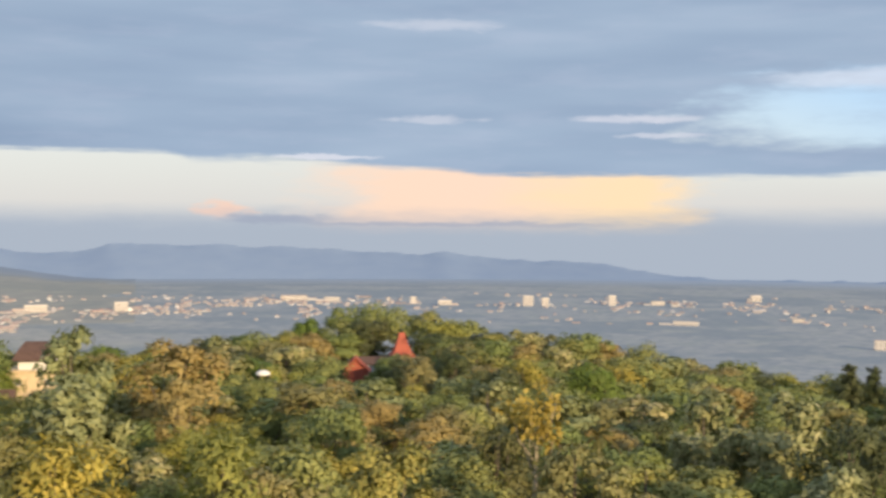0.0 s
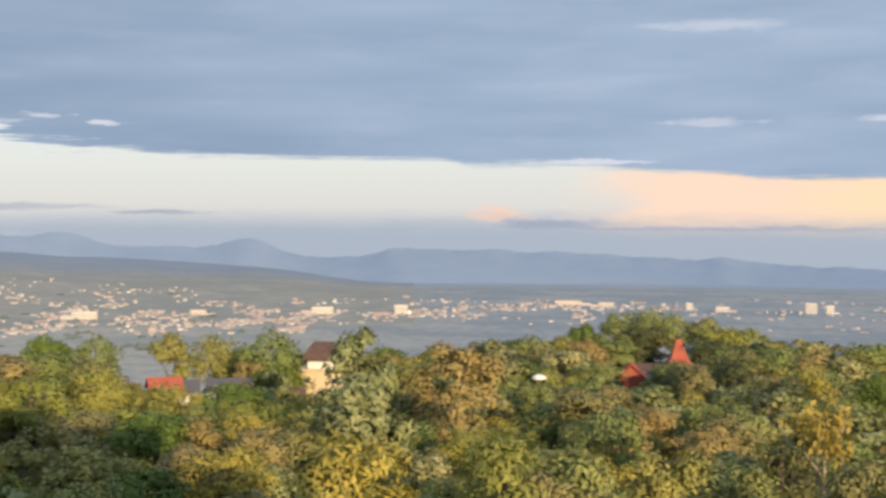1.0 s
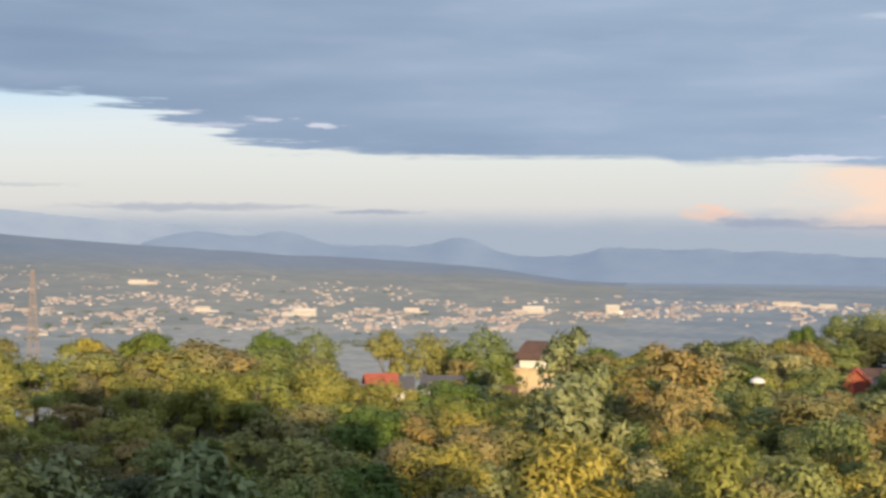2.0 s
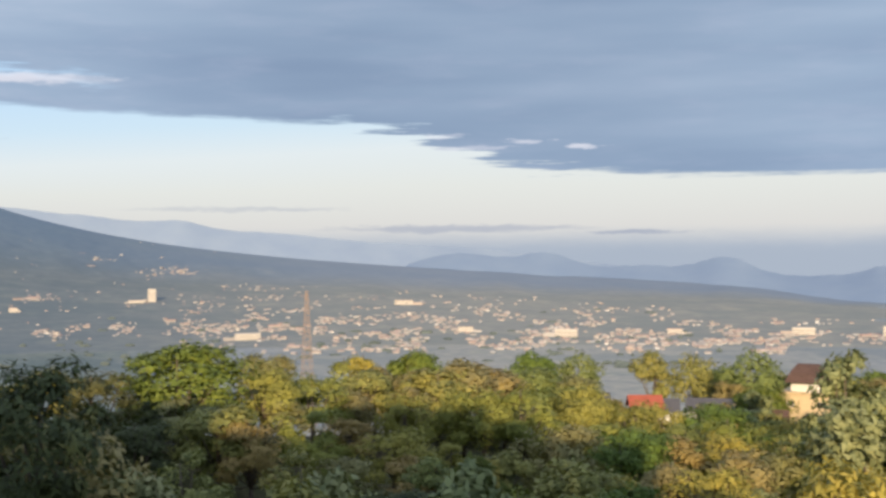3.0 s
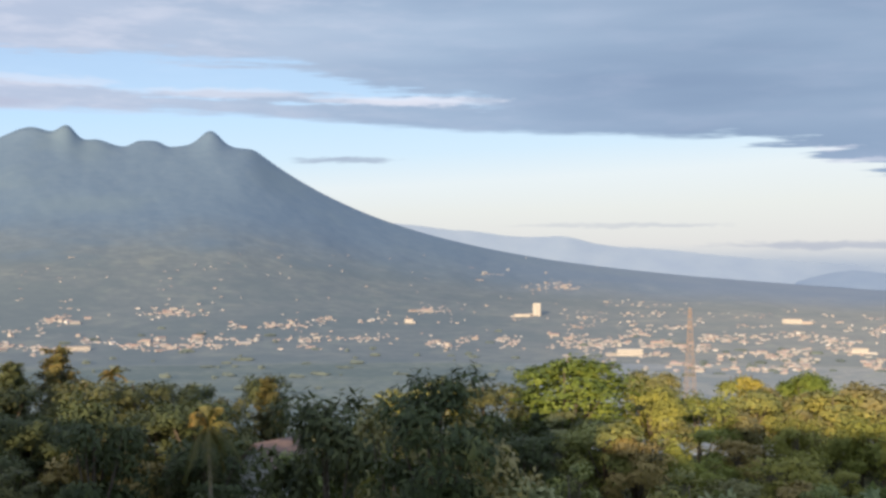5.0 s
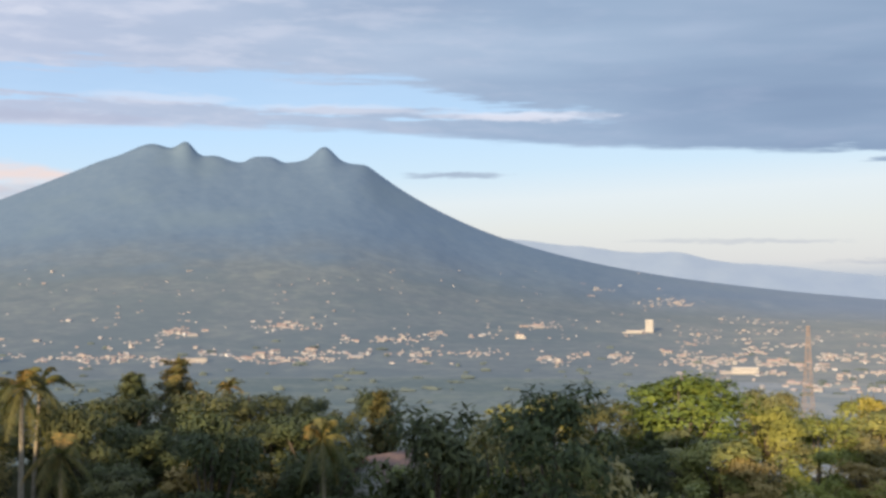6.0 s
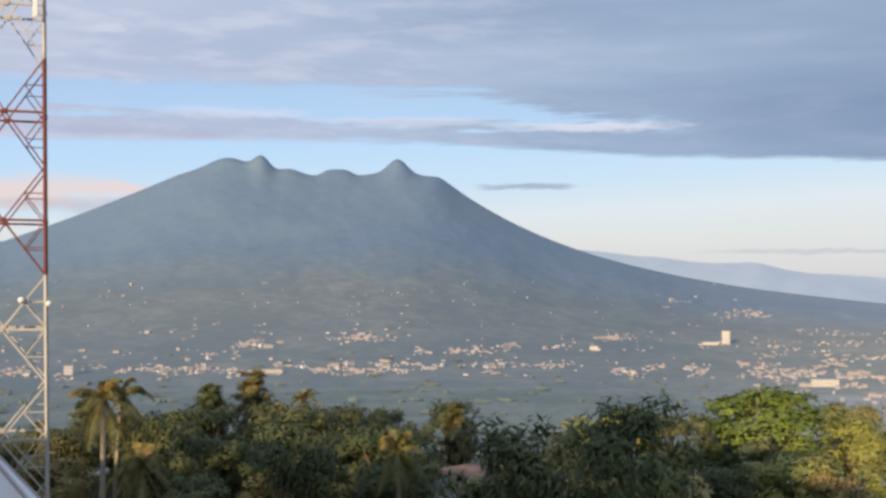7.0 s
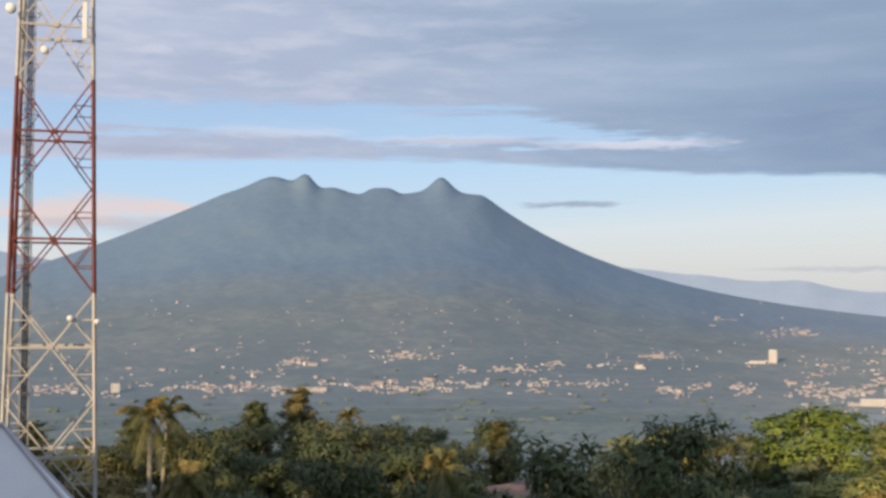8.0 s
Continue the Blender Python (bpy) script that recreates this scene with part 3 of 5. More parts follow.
def blades(name, pos, out, length, width, droop, mat, parent, label=""):
    """Leaf sprays: each is a blade folded along its midrib, growing outward from pos."""
    n = len(pos)
    face = out + unit(n) * 0.55
    face /= np.linalg.norm(face, axis=1)[:, None]
    grow = unit(n) + out * 0.25
    grow[:, 2] -= droop + 0.25
    grow -= face * np.sum(grow * face, axis=1)[:, None] * 0.8
    grow /= np.linalg.norm(grow, axis=1)[:, None]
    side = np.cross(grow, face)
    side /= np.linalg.norm(side, axis=1)[:, None] + 1e-6
    up = np.cross(side, grow)
    L = (length * rng.uniform(0.6, 1.35, n))[:, None]
    W = (width * rng.uniform(0.7, 1.3, n))[:, None]
    mid = pos + grow * L * 0.45
    me = bpy.data.meshes.new(name)
    if FOLDED[0]:
        v = np.stack([pos, mid + side * W / 2 - up * W * 0.18, pos + grow * L - up * L * 0.12, mid - side * W / 2 - up * W * 0.18], 1).reshape(-1, 3)
        base = np.arange(n) * 4
        tri = np.stack([base, base + 1, base + 2, base, base + 2, base + 3], 1).reshape(-1, 3)
        each = 4
    else:
        v = np.stack([pos + side * W / 2, pos + grow * L * 0.9, pos - side * W / 2], 1).reshape(-1, 3)
        tri = np.arange(3 * n).reshape(-1, 3)
        each = 3
    # every blade's upper side looks out of its clump
    ng = np.cross(v[tri[:, 1]] - v[tri[:, 0]], v[tri[:, 2]] - v[tri[:, 0]])
    wrong = np.sum(ng * np.repeat(out, len(tri) // n, axis=0), axis=1) < 0
    tri[wrong] = tri[wrong][:, ::-1]
    nv, nf = each * n, len(tri)
    me.vertices.add(nv), me.loops.add(3 * nf), me.polygons.add(nf)
    me.vertices.foreach_set("co", v.ravel())
    me.loops.foreach_set("vertex_index", tri.ravel())
    me.polygons.foreach_set("loop_start", np.arange(0, 3 * nf, 3))
    me.update(calc_edges=True)
    lit = out + face * np.where(np.sum(face * out, axis=1) < 0, -0.5, 0.5)[:, None]
    lit /= np.linalg.norm(lit, axis=1)[:, None]
    me.normals_split_custom_set_from_vertices(np.repeat(lit, each, axis=0).tolist())
    me.materials.append(mat)
    ob = new(name, me)
    ob.parent = parent
    return tagged(ob, label)


def leafy_tree(kind, mat, high, wide, crown_from, clumps, leaves, leaf, slim=0.55, droop=0.1, shape=1.0, bark=None, spread=0.30, limbs=9):
    """A tree of forked limbs whose crown is many ragged clumps of leaf sprays, with gaps between them."""
    root = empty(kind, Matrix())
    bm = bmesh.new()
    lean = rng.uniform(-0.05, 0.05, 2) * high
    fork = Vector((lean[0] * 0.4, lean[1] * 0.4, high * (crown_from + 0.10)))
    r0 = high * 0.022
    tube(bm, [(0, 0, -0.6), (lean[0] * 0.2, lean[1] * 0.1, fork.z * 0.5), fork], [r0 * 1.35, r0, r0 * 0.8], 8)
    tube(bm, [fork, (lean[0], lean[1], high * 0.88)], [r0 * 0.75, r0 * 0.15])
    mid = (1 + crown_from) / 2 * high
    half = (1 - crown_from) / 2 * high
    centres = []
    for i in range(clumps):
        u = unit(1)[0]
        r = rng.uniform(0.30, 1.0) ** 0.5
        taper = 1.0 - (shape - 1.0) * max(-1.0, min(1.0, u[2] * r)) * 0.55
        if u[2] < 0.35:
            taper *= min(1.45, 0.94 / math.sqrt(max(0.1, 1.0 - u[2] * u[2])) if u[2] < 0 else 1.0 + 0.1 * (0.35 - u[2]))
        centres.append((u[0] * wide / 2 * r * 0.88 * taper, u[1] * wide / 2 * r * 0.88 * taper, mid + u[2] * half * r * 0.9))
    centres = np.array(centres)
    for i in range(limbs):
        c = Vector(centres[i * clumps // limbs])
        j = fork.lerp(c, 0.5) + Vector((0, 0, -0.06 * high + rng.uniform(-0.3, 0.3)))
        tube(bm, [fork - Vector((0, 0, rng.uniform(0, 0.08 * high))), j, c], [r0 * 0.55, r0 * 0.35, r0 * 0.1], 5)
    part("trunk", bm, bark or BARK, root)
    clumps_size = spread * 1.22
    leaves, leaf = int(leaves * DETAIL[0]), leaf * 1.15 * DETAIL[0] ** -0.5
    per = leaves // clumps
    pos, out = [], []
    for c in centres:
        k = int(per * rng.uniform(0.6, 1.4))
        u = unit(k)
        u[:, 2] = np.where(u[:, 2] < -0.65, -u[:, 2] * 0.6, u[:, 2])
        size = wide * clumps_size * rng.uniform(0.7, 1.15)
        rr = rng.uniform(0.25, 1.0, k) ** 0.45
        pos.append(c + u * (rr * size / 2)[:, None] * np.array([1, 1, 0.8]))
        o = c - np.array([0, 0, mid - half * 0.3])
        o = o / (np.linalg.norm(o) + 1e-6)
        out.append(u * 0.9 + o * 0.6)
    out = np.concatenate(out)
    out /= np.linalg.norm(out, axis=1)[:, None]
    blades("crown", np.concatenate(pos), out, leaf, leaf * slim, droop, mat, root)
    return root


def cone_tree(mat, high, wide, leaves):
    """A narrow tree of drooping whorled branches."""
    root = empty("conifer", Matrix())
    bm = bmesh.new()
    tube(bm, [(0, 0, -0.6), (0, 0, high * 0.5), (0, 0, high * 0.98)], [high * 0.02, high * 0.012, 0.02], 7)
    pos, out = [], []
    for i in range(46):
        h = 0.12 + 0.86 * (i / 46.0) ** 0.9
        a = i * 2.4 + rng.uniform(-0.4, 0.4)
        r = wide / 2 * (1 - h) ** 0.48 * rng.uniform(0.7, 1.15)
        tip = np.array([math.cos(a) * r, math.sin(a) * r, high * h + rng.uniform(-0.1, 0.25)])
        foot = np.array([0, 0, high * h - 0.1])
        tube(bm, [foot, tip], [0.05, 0.015], 4)
        k = max(20, int(leaves * r / wide / 14))
        t = rng.uniform(0.15, 1.0, k)[:, None]
        pos.append(foot + (tip - foot) * t + unit(k) * 0.22 * r)
        out.append(unit(k) * 0.6 + np.array([math.cos(a), math.sin(a), 0.35]))
    part("trunk", bm, BARK, root)
    out = np.concatenate(out)
    out /= np.linalg.norm(out, axis=1)[:, None]
    blades("crown", np.concatenate(pos), out, 0.5, 0.17, 0.1, mat, root)
    return root


def palm_tree(high, reach, fronds=22):
    """A coconut palm: ringed leaning stem, arching fronds of narrow leaflets, dry skirt below."""
    root = empty("coconut_palm", Matrix())
    bm = bmesh.new()
    pts = [(0.25 * math.sin(t * 1.6) * t * 2, 0.05 * t, t * high - 0.5 * (1 - t)) for t in np.linspace(0, 1, 14)]
    tube(bm, pts, [0.22 - 0.1 * t + (0.012 if i % 2 else 0) for i, t in enumerate(np.linspace(0, 1, 14))], 8)
    part("trunk", bm, PALE_BARK, root)
    top = np.array(pts[-1])
    for i in range(fronds):
        a = i * 2.399 + rng.uniform(-0.3, 0.3)
        lift = rng.uniform(-0.35, 1.6) if i > 3 else rng.uniform(-1.2, -0.7)
        n = 15
        t = np.linspace(0, 1, n)
        ray = np.array([math.cos(a), math.sin(a), 0])
        R = reach * rng.uniform(0.8, 1.1)
        flat = R * (t * math.cos(lift * 0.8) * (1 - 0.12 * t * t))
        rise = R * (math.sin(lift * 0.8) * t - 0.62 * t ** 2.2)
        spine = top + ray * flat[:, None] + np.array([0, 0, 1]) * rise[:, None]
        v, f = [], []
        side = np.array([-ray[1], ray[0], 0])
        for k in range(n - 1):
            for s in (-1, 1):
                for h in (0.0, 0.5):
                    b = spine[k] + (spine[k + 1] - spine[k]) * h
                    along = spine[k + 1] - spine[k]
                    along = along / np.linalg.norm(along)
                    ln = reach * 0.27 * math.sin(math.pi * min(0.97, 0.10 + 0.9 * t[k])) ** 0.6 * rng.uniform(0.8, 1.15)
                    tip = b + side * s * ln * 0.75 + along * ln * 0.55 - np.array([0, 0, ln * rng.uniform(0.3, 0.75)])
                    q = len(v)
                    v += [tuple(b - along * 0.05), tuple(b + along * 0.05), tuple((b + tip) / 2 + along * 0.05 + np.array([0, 0, 0.04])), tuple(tip), tuple((b + tip) / 2 - along * 0.04)]
                    f.append((q, q + 1, q + 2, q + 3, q + 4))
        for k in range(n - 1):
            q = len(v)
            w = 0.05 * (1 - t[k]) + 0.012
            v += [tuple(spine[k] + side * w), tuple(spine[k] - side * w), tuple(spine[k + 1] - side * w * 0.8), tuple(spine[k + 1] + side * w * 0.8),
                  tuple(spine[k] - np.array([0, 0, w])), tuple(spine[k + 1] - np.array([0, 0, w]))]
            f += [(q, q + 1, q + 2, q + 3), (q, q + 4, q + 5, q + 3)[::-1], (q + 1, q + 2, q + 5, q + 4)]
        part("frond", (v, f), LEAF["palm"], root)
    return root


def bare_tree(high):
    """A thin pale stem that forks, with few yellow leaves left at the twig ends."""
    root = empty("sparse_tree", Matrix())
    bm = bmesh.new()
    tube(bm, [(0, 0, -0.5), (0.1, 0, high * 0.3), (0.45, 0, high * 0.62), (0.5, 0, high * 0.8)], [0.22, 0.17, 0.13, 0.05], 7)
    ends = []
    for i, (a, l) in enumerate(((0.4, 0.3), (2.7, 0.33), (-1.2, 0.28), (1.5, 0.26), (3.6, 0.3), (0.0, 0.38), (5.2, 0.3))):
        b = Vector((0.3, 0, high * (0.62 + 0.025 * i)))
        e = b + Vector((math.cos(a) * l * high * 0.42, math.sin(a) * l * high * 0.42, l * high * 0.75))
        m = b.lerp(e, 0.5) + Vector((math.cos(a) * 0.25, math.sin(a) * 0.25, -0.2))
        tube(bm, [b, m, e], [0.05, 0.035, 0.012], 5)
        for k in range(3):
            s = m.lerp(e, 0.3 + 0.3 * k)
            t = s + Vector((rng.uniform(-0.8, 0.8), rng.uniform(-0.8, 0.8), rng.uniform(0.3, 1.0)))
            tube(bm, [s, t], [0.03, 0.01], 4)
            ends.append(np.array(t))
        ends.append(np.array(e))
    part("trunk", bm, PALE_BARK, root)
    pos = np.concatenate([e + unit(20) * rng.uniform(0.1, 0.55, 20)[:, None] for e in ends])
    blades("crown", pos, unit(len(pos)), 0.46, 0.24, 0.2, LEAF["yellow"], root, "few yellow leaves")
    return root


LABEL = {"broad": ("broad_tree", "rounded green broadleaf tree on the wooded slope"), "lemon": ("feathery_tree", "yellow-green feathery tree lit by low sun"),
         "rust": ("dry_tree", "brownish half-dry tree with thin foliage"), "dark": ("mango_tree", "dark green drooping-leaved dense tree"),
         "silver": ("teak_tree", "large-leaved tree with pale silvery foliage"), "green": ("rain_tree", "fresh bright green dense tree"),
         "cone": ("conifer", "narrow dark green conical tree"), "palm": ("coconut_palm", "coconut palm with golden sunlit fronds"),
         "yellow": ("sparse_tree", "thin pale tree with few yellow leaves")}
HIGH = {"broad": 11.0, "lemon": 10.0, "rust": 10.0, "dark": 11.0, "silver": 11.0, "green": 11.0, "cone": 12.0, "palm": 11.0, "yellow": 10.5}
WIDE = {"broad": 9.0, "lemon": 7.8, "rust": 7.5, "dark": 9.0, "silver": 8.2, "green": 10.2, "cone": 4.8, "palm": 7.0, "yellow": 5.0}
DETAIL = [1.0]      # share of the leaves; sprays grow as it falls
MAKE = {
    "broad": [lambda: leafy_tree("broad_tree", LEAF["broad"], 11, 8.5, 0.15, 34, 4600, 0.46), lambda: leafy_tree("broad_tree", LEAF["broad"], 11, 7.2, 0.14, 28, 4200, 0.42, 0.5, 0.1, 1.3),
              lambda: leafy_tree("broad_tree", LEAF["broad"], 11, 9.5, 0.19, 40, 4800, 0.40)],
    "lemon": [lambda: leafy_tree("feathery_tree", LEAF["lemon"], 10, 8.0, 0.17, 30, 5000, 0.40, 0.4), lambda: leafy_tree("feathery_tree", LEAF["lemon"], 10, 6.5, 0.17, 24, 4400, 0.38, 0.4, 0.0, 1.4)],
    "rust": [lambda: leafy_tree("dry_tree", LEAF["rust"], 10, 7.5, 0.17, 34, 4200, 0.38, 0.5, 0.2, 1.0, None, 0.27, 16), lambda: leafy_tree("dry_tree", LEAF["rust"], 10, 6.5, 0.17, 26, 3200, 0.38)],
    "dark": [lambda: leafy_tree("mango_tree", LEAF["dark"], 11, 9.0, 0.12, 38, 5000, 0.55, 0.3, 0.6), lambda: leafy_tree("mango_tree", LEAF["dark"], 11, 7.5, 0.11, 32, 4600, 0.5, 0.3, 0.5)],
    "silver": [lambda: leafy_tree("teak_tree", LEAF["silver"], 11, 8.0, 0.14, 36, 3800, 0.60, 0.55, -0.2, 1.1, None, 0.26), lambda: leafy_tree("teak_tree", LEAF["silver"], 11, 7.0, 0.14, 30, 3400, 0.55, 0.55, -0.2, 1.3, None, 0.26)],
    "green": [lambda: leafy_tree("rain_tree", LEAF["green"], 11, 9.5, 0.14, 44, 7400, 0.40, 0.55, 0.2)],
    "cone": [lambda: cone_tree(LEAF["cone"], 12, 6.8, 7600)],
    "palm": [lambda: palm_tree(11, 3.6, 17), lambda: palm_tree(11, 3.3, 14)],
    "yellow": [lambda: bare_tree(10.5)],
}
STOCK = {}


def plant(kind, a, d, top, width_scale=1.0, base=None, spin=None, variant=None):
    """Stands a tree at a heading and distance, so that its crown reaches the height top (from the eye)."""
    i = variant if variant is not None else int(rng.integers(len(MAKE[kind])))
    foot = float(ground_height(np.array(a), np.array(d))) if base is None else base
    s = max(0.25, (top - foot) / HIGH[kind])
    m = Matrix.LocRotScale(bearing(a, d, foot), Euler((0, 0, rng.uniform(0, 6.28) if spin is None else spin)), (s * width_scale, s * width_scale, s))
    key = (kind, i, d > 84)
    if key not in STOCK:
        FOLDED[0] = d <= 84
        DETAIL[0] = 0.9 if d > 84 else 1.2
        ob = MAKE[kind][i]()
        tagged(ob, LABEL[kind][1], "tree", "trees of the wooded hill")
        STOCK[key] = ob
        ob.matrix_basis = m
        return ob
    ob = STOCK[key]
    made = copy_thing(ob, Matrix())
    made.matrix_basis = m
    return made


# trees that stand out: kind, heading, distance, elevation of the top, breadth of the crown in metres
MARKED = [("green", 46.8, 112, -4.10, 14.0), ("dark", 52.9, 45, -4.18, 6.2), ("dark", 57.6, 70, -4.89, 3.2), ("rust", 54.7, 50, -6.23, 3.0), ("rust", 51.4, 52, -6.65, 2.2), ("rust", 42.7, 150, -4.80, 7.6),
          ("lemon", 38.4, 150, -4.37, 7.6), ("green", 36.1, 190, -4.64, 7.9), ("rust", 33.8, 140, -5.06, 12.3), ("lemon", 40.7, 120, -5.70, 8.3), ("lemon", 30.9, 120, -5.99, 10.0), ("dark", 66.6, 112, -4.83, 9.8),
          ("cone", 60.7, 118, -5.04, 3.8), ("dark", 62.5, 110, -5.69, 4.1), ("dark", 64.1, 115, -5.02, 4.8), ("palm", 76.3, 100, -4.65, 6.9), ("palm", 75.0, 78, -7.68, 4.5), ("palm", 63.2, 82, -7.31, 5.2),
          ("palm", 67.9, 125, -4.89, 4.4), ("cone", 70.1, 122, -3.45, 5.4), ("cone", 72.0, 118, -4.07, 4.4), ("dark", 74.1, 100, -4.92, 6.5), ("dark", 68.5, 84, -5.27, 9.7), ("dark", 65.3, 112, -5.05, 6.2),
          ("dark", 60.9, 120, -4.59, 4.0), ("palm", 76.8, 96, -4.76, 8.2), ("dark", 75.1, 100, -5.1, 5.2), ("cone", 72.1, 116, -4.17, 4.3), ("broad", 59.2, 80, -8.19, 5.2), ("rust", 43.1, 140, -4.73, 7.1),
          ("lemon", 39.3, 165, -4.52, 9.9), ("green", 36.3, 190, -4.72, 7.9), ("rust", 33.0, 150, -5.30, 16.6), ("green", 30.5, 195, -4.67, 7.7), ("broad", 28.4, 215, -4.75, 7.9), ("broad", 25.0, 218, -4.71, 11.1)]
MARKED2 = [("broad", 23.1, 226, -4.77, 6.3), ("broad", 20.6, 222, -4.55, 11.8), ("dark", 22.2, 224, -5.94, 5.2), ("silver", 16.3, 150, -4.68, 9.0), ("silver", 15.7, 110, -6.91, 9.6), ("broad", 17.5, 115, -7.71, 5.8),
           ("rust", 11.5, 130, -6.81, 6.6), ("lemon", 21.4, 130, -7.24, 10.2), ("lemon", 26.1, 120, -7.52, 11.1), ("silver", 33.6, 58, -9.77, 2.9), ("silver", 39.1, 52, -9.99, 4.1), ("broad", 42.6, 50, -10.09, 3.0),
           ("silver", 48.3, 50, -9.51, 3.0), ("rust", 11.5, 145, -5.09, 14.1), ("silver", 16.2, 112, -7.50, 6.2), ("lemon", 16.5, 62, -9.49, 4.9), ("lemon", 8.9, 66, -9.35, 5.5), ("broad", 4.2, 100, -7.98, 5.5),
           ("broad", -1.4, 115, -7.96, 6.9), ("broad", 1.2, 75, -10.06, 4.8), ("yellow", -5.0, 78, -8.23, 4.0), ("rust", -7.3, 72, -9.68, 7.0), ("green", -7.5, 170, -6.17, 7.8), ("broad", -10.1, 190, -6.24, 10.5),
           ("silver", -12.9, 112, -7.45, 6.7), ("silver", -16.4, 110, -7.31, 7.6), ("silver", -18.4, 80, -10.20, 7.4), ("dark", -19.1, 98, -7.81, 7.2), ("palm", -8.2, 95, -9.66, 4.9), ("broad", 5.7, 72, -10.04, 4.3),
           ("rust", 7.0, 64, -10.79, 3.3), ("cone", -18.9, 215, -5.95, 5.0), ("cone", -19.9, 225, -6.03, 4.2), ("dark", -3.3, 90, -8.99, 6.2), ("broad", -7.0, 248, -4.69, 13.7), ("broad", -9.8, 250, -5.26, 9.2),
           ("broad", -13.9, 245, -5.88, 12.4),
           ("broad", 0.2, 252, -3.95, 10.0), ("broad", 1.7, 254, -3.75, 10.0), ("broad", 2.9, 253, -3.5, 11.0), ("broad", 4.3, 252, -3.8, 10.0), ("green", 5.7, 250, -4.3, 9.0), ("broad", -1.4, 250, -4.2, 11.0), ("dark", 3.4, 245, -4.3, 9.0), ("dark", -1.2, 185, -5.5, 9.0), ("dark", -3.0, 150, -6.2, 9.0), ("broad", 7.9, 152, -7.08, 7.0)]
TAKEN = []
for kind, a, d, e, w in MARKED + MARKED2:
    top = d * math.tan(radians(e))
    tall = (top - float(ground_height(np.array(a), np.array(d)))) / HIGH[kind]
    plant(kind, a, d, top, max(0.85, w / (WIDE[kind] * tall)))
    TAKEN.append(bearing(a, d, 0))

# open ground kept for the houses: heading, near, far, half width in degrees
CLEAR = [(18.1, 196, 232, 1.3), (24.3, 180, 220, 2.2), (3.7, 205, 240, 1.3), (1.4, 215, 250, 1.0), (7.9, 160, 180, 0.5), (60.6, 60, 103, 0.8), (80.5, 10, 90, 2.4)]


def blocked(a, d):
    for ca, d0, d1, w in CLEAR:
        if abs(a - ca) < w and d0 < d < d1:
            return True
    return False


# the houses stay in sight: heading, half width, distance, lowest elevation that shows
SIGHT = [(18.1, 1.2, 225, -7.25), (24.0, 2.4, 205, -6.95), (3.6, 0.55, 222, -7.05), (1.4, 0.45, 235, -5.95), (7.9, 0.35, 168, -7.05), (60.6, 0.3, 95, -9.9), (63.2, 0.9, 82, -9.3), (76.5, 1.2, 98, -7.2), (75.0, 0.6, 78, -9.2), (46.7, 1.4, 120, -6.6), (53.5, 3.5, 45, -8.5), (68.5, 2.0, 84, -8.0), (41.15, 0.35, 900, -5.2), (-5.0, 0.9, 78, -12.5)]


def kept_low(a, d, top):
    for ca, w, far, e in SIGHT:
        if d < far and abs(a - ca) < w + math.degrees(2.9 / d):
            top = min(top, d * math.tan(radians(e)) - 0.2)
    return top


def mixture(a, d):
    """Which trees grow where: drier and yellower in the middle, darker to the left."""
    if a < 8:
        return ["broad"] * 6 + ["dark"] + ["rust"] * 2 + ["silver"] * 2 + ["lemon"]
    if a < 22:
        return ["broad"] * 3 + ["silver"] * 3 + ["rust"] * 2 + ["lemon"] * 3 + ["green"]
    # dark-leaved kinds close by, chosen to deepen the building's shade
    if a < 46 and d < 82:
        return ["dark"] * 5 + ["broad"] * 3 + ["green"] + ["silver"]
    if a < 44:
        return ["lemon"] * 6 + ["rust"] * 3 + ["broad"] * 2 + ["green"]
    if a < 57:
        return ["dark"] * 5 + ["broad"] * 3 + ["cone"] + ["silver"]
    return ["dark"] * 6 + ["cone"] * 3 + ["broad"] + ["rust"]


d = 52.0
while d < 262:
    gap = 6.6 + d * 0.010
    a = -24.0 + rng.uniform(0, 4)
    while a < 88:
        aa_ = a + rng.uniform(-0.3, 0.3) * math.degrees(gap / d)
        dd_ = d + rng.uniform(-0.45, 0.45) * gap
        top, far = crest(aa_)
        here = bearing(aa_, dd_, 0)
        if dd_ < far + 8 and not blocked(aa_, dd_) and all((here - t).length > 3.6 for t in TAKEN):
            c = float(canopy(np.array(aa_), np.array(dd_)))
            kind = str(rng.choice(mixture(aa_, dd_)))
            if abs(aa_ + 5.0) < 3.0 and dd_ < 130:
                kind = "dark" if dd_ < 100 else "broad"
            vary = rng.uniform(-1.3, 0.5) if dd_ > far - 15 else rng.uniform(-3.6, 0.6) * min(1.0, 0.4 + dd_ / 250.0)
            top = kept_low(aa_, dd_, c + vary)
            if top - float(ground_height(np.array(aa_), np.array(dd_))) > 1.3:
                plant(kind, aa_, dd_, top, rng.uniform(1.1, 1.6))
        a += math.degrees(gap / d)
    d += gap

# lower trees along the brow, so that the wood closes behind the taller ones
a = -22.0
while a < 87:
    top, far = crest(a)
    dd_ = float(far) - rng.uniform(2, 14)
    low = kept_low(a, dd_, float(top) - rng.uniform(1.6, 3.2))
    if not blocked(a, dd_) and low - float(ground_height(np.array(a), np.array(dd_))) > 2.0:
        plant(str(rng.choice(mixture(a, dd_))), a, dd_, low, rng.uniform(1.3, 1.7))
    a += math.degrees(6.5 / float(far))

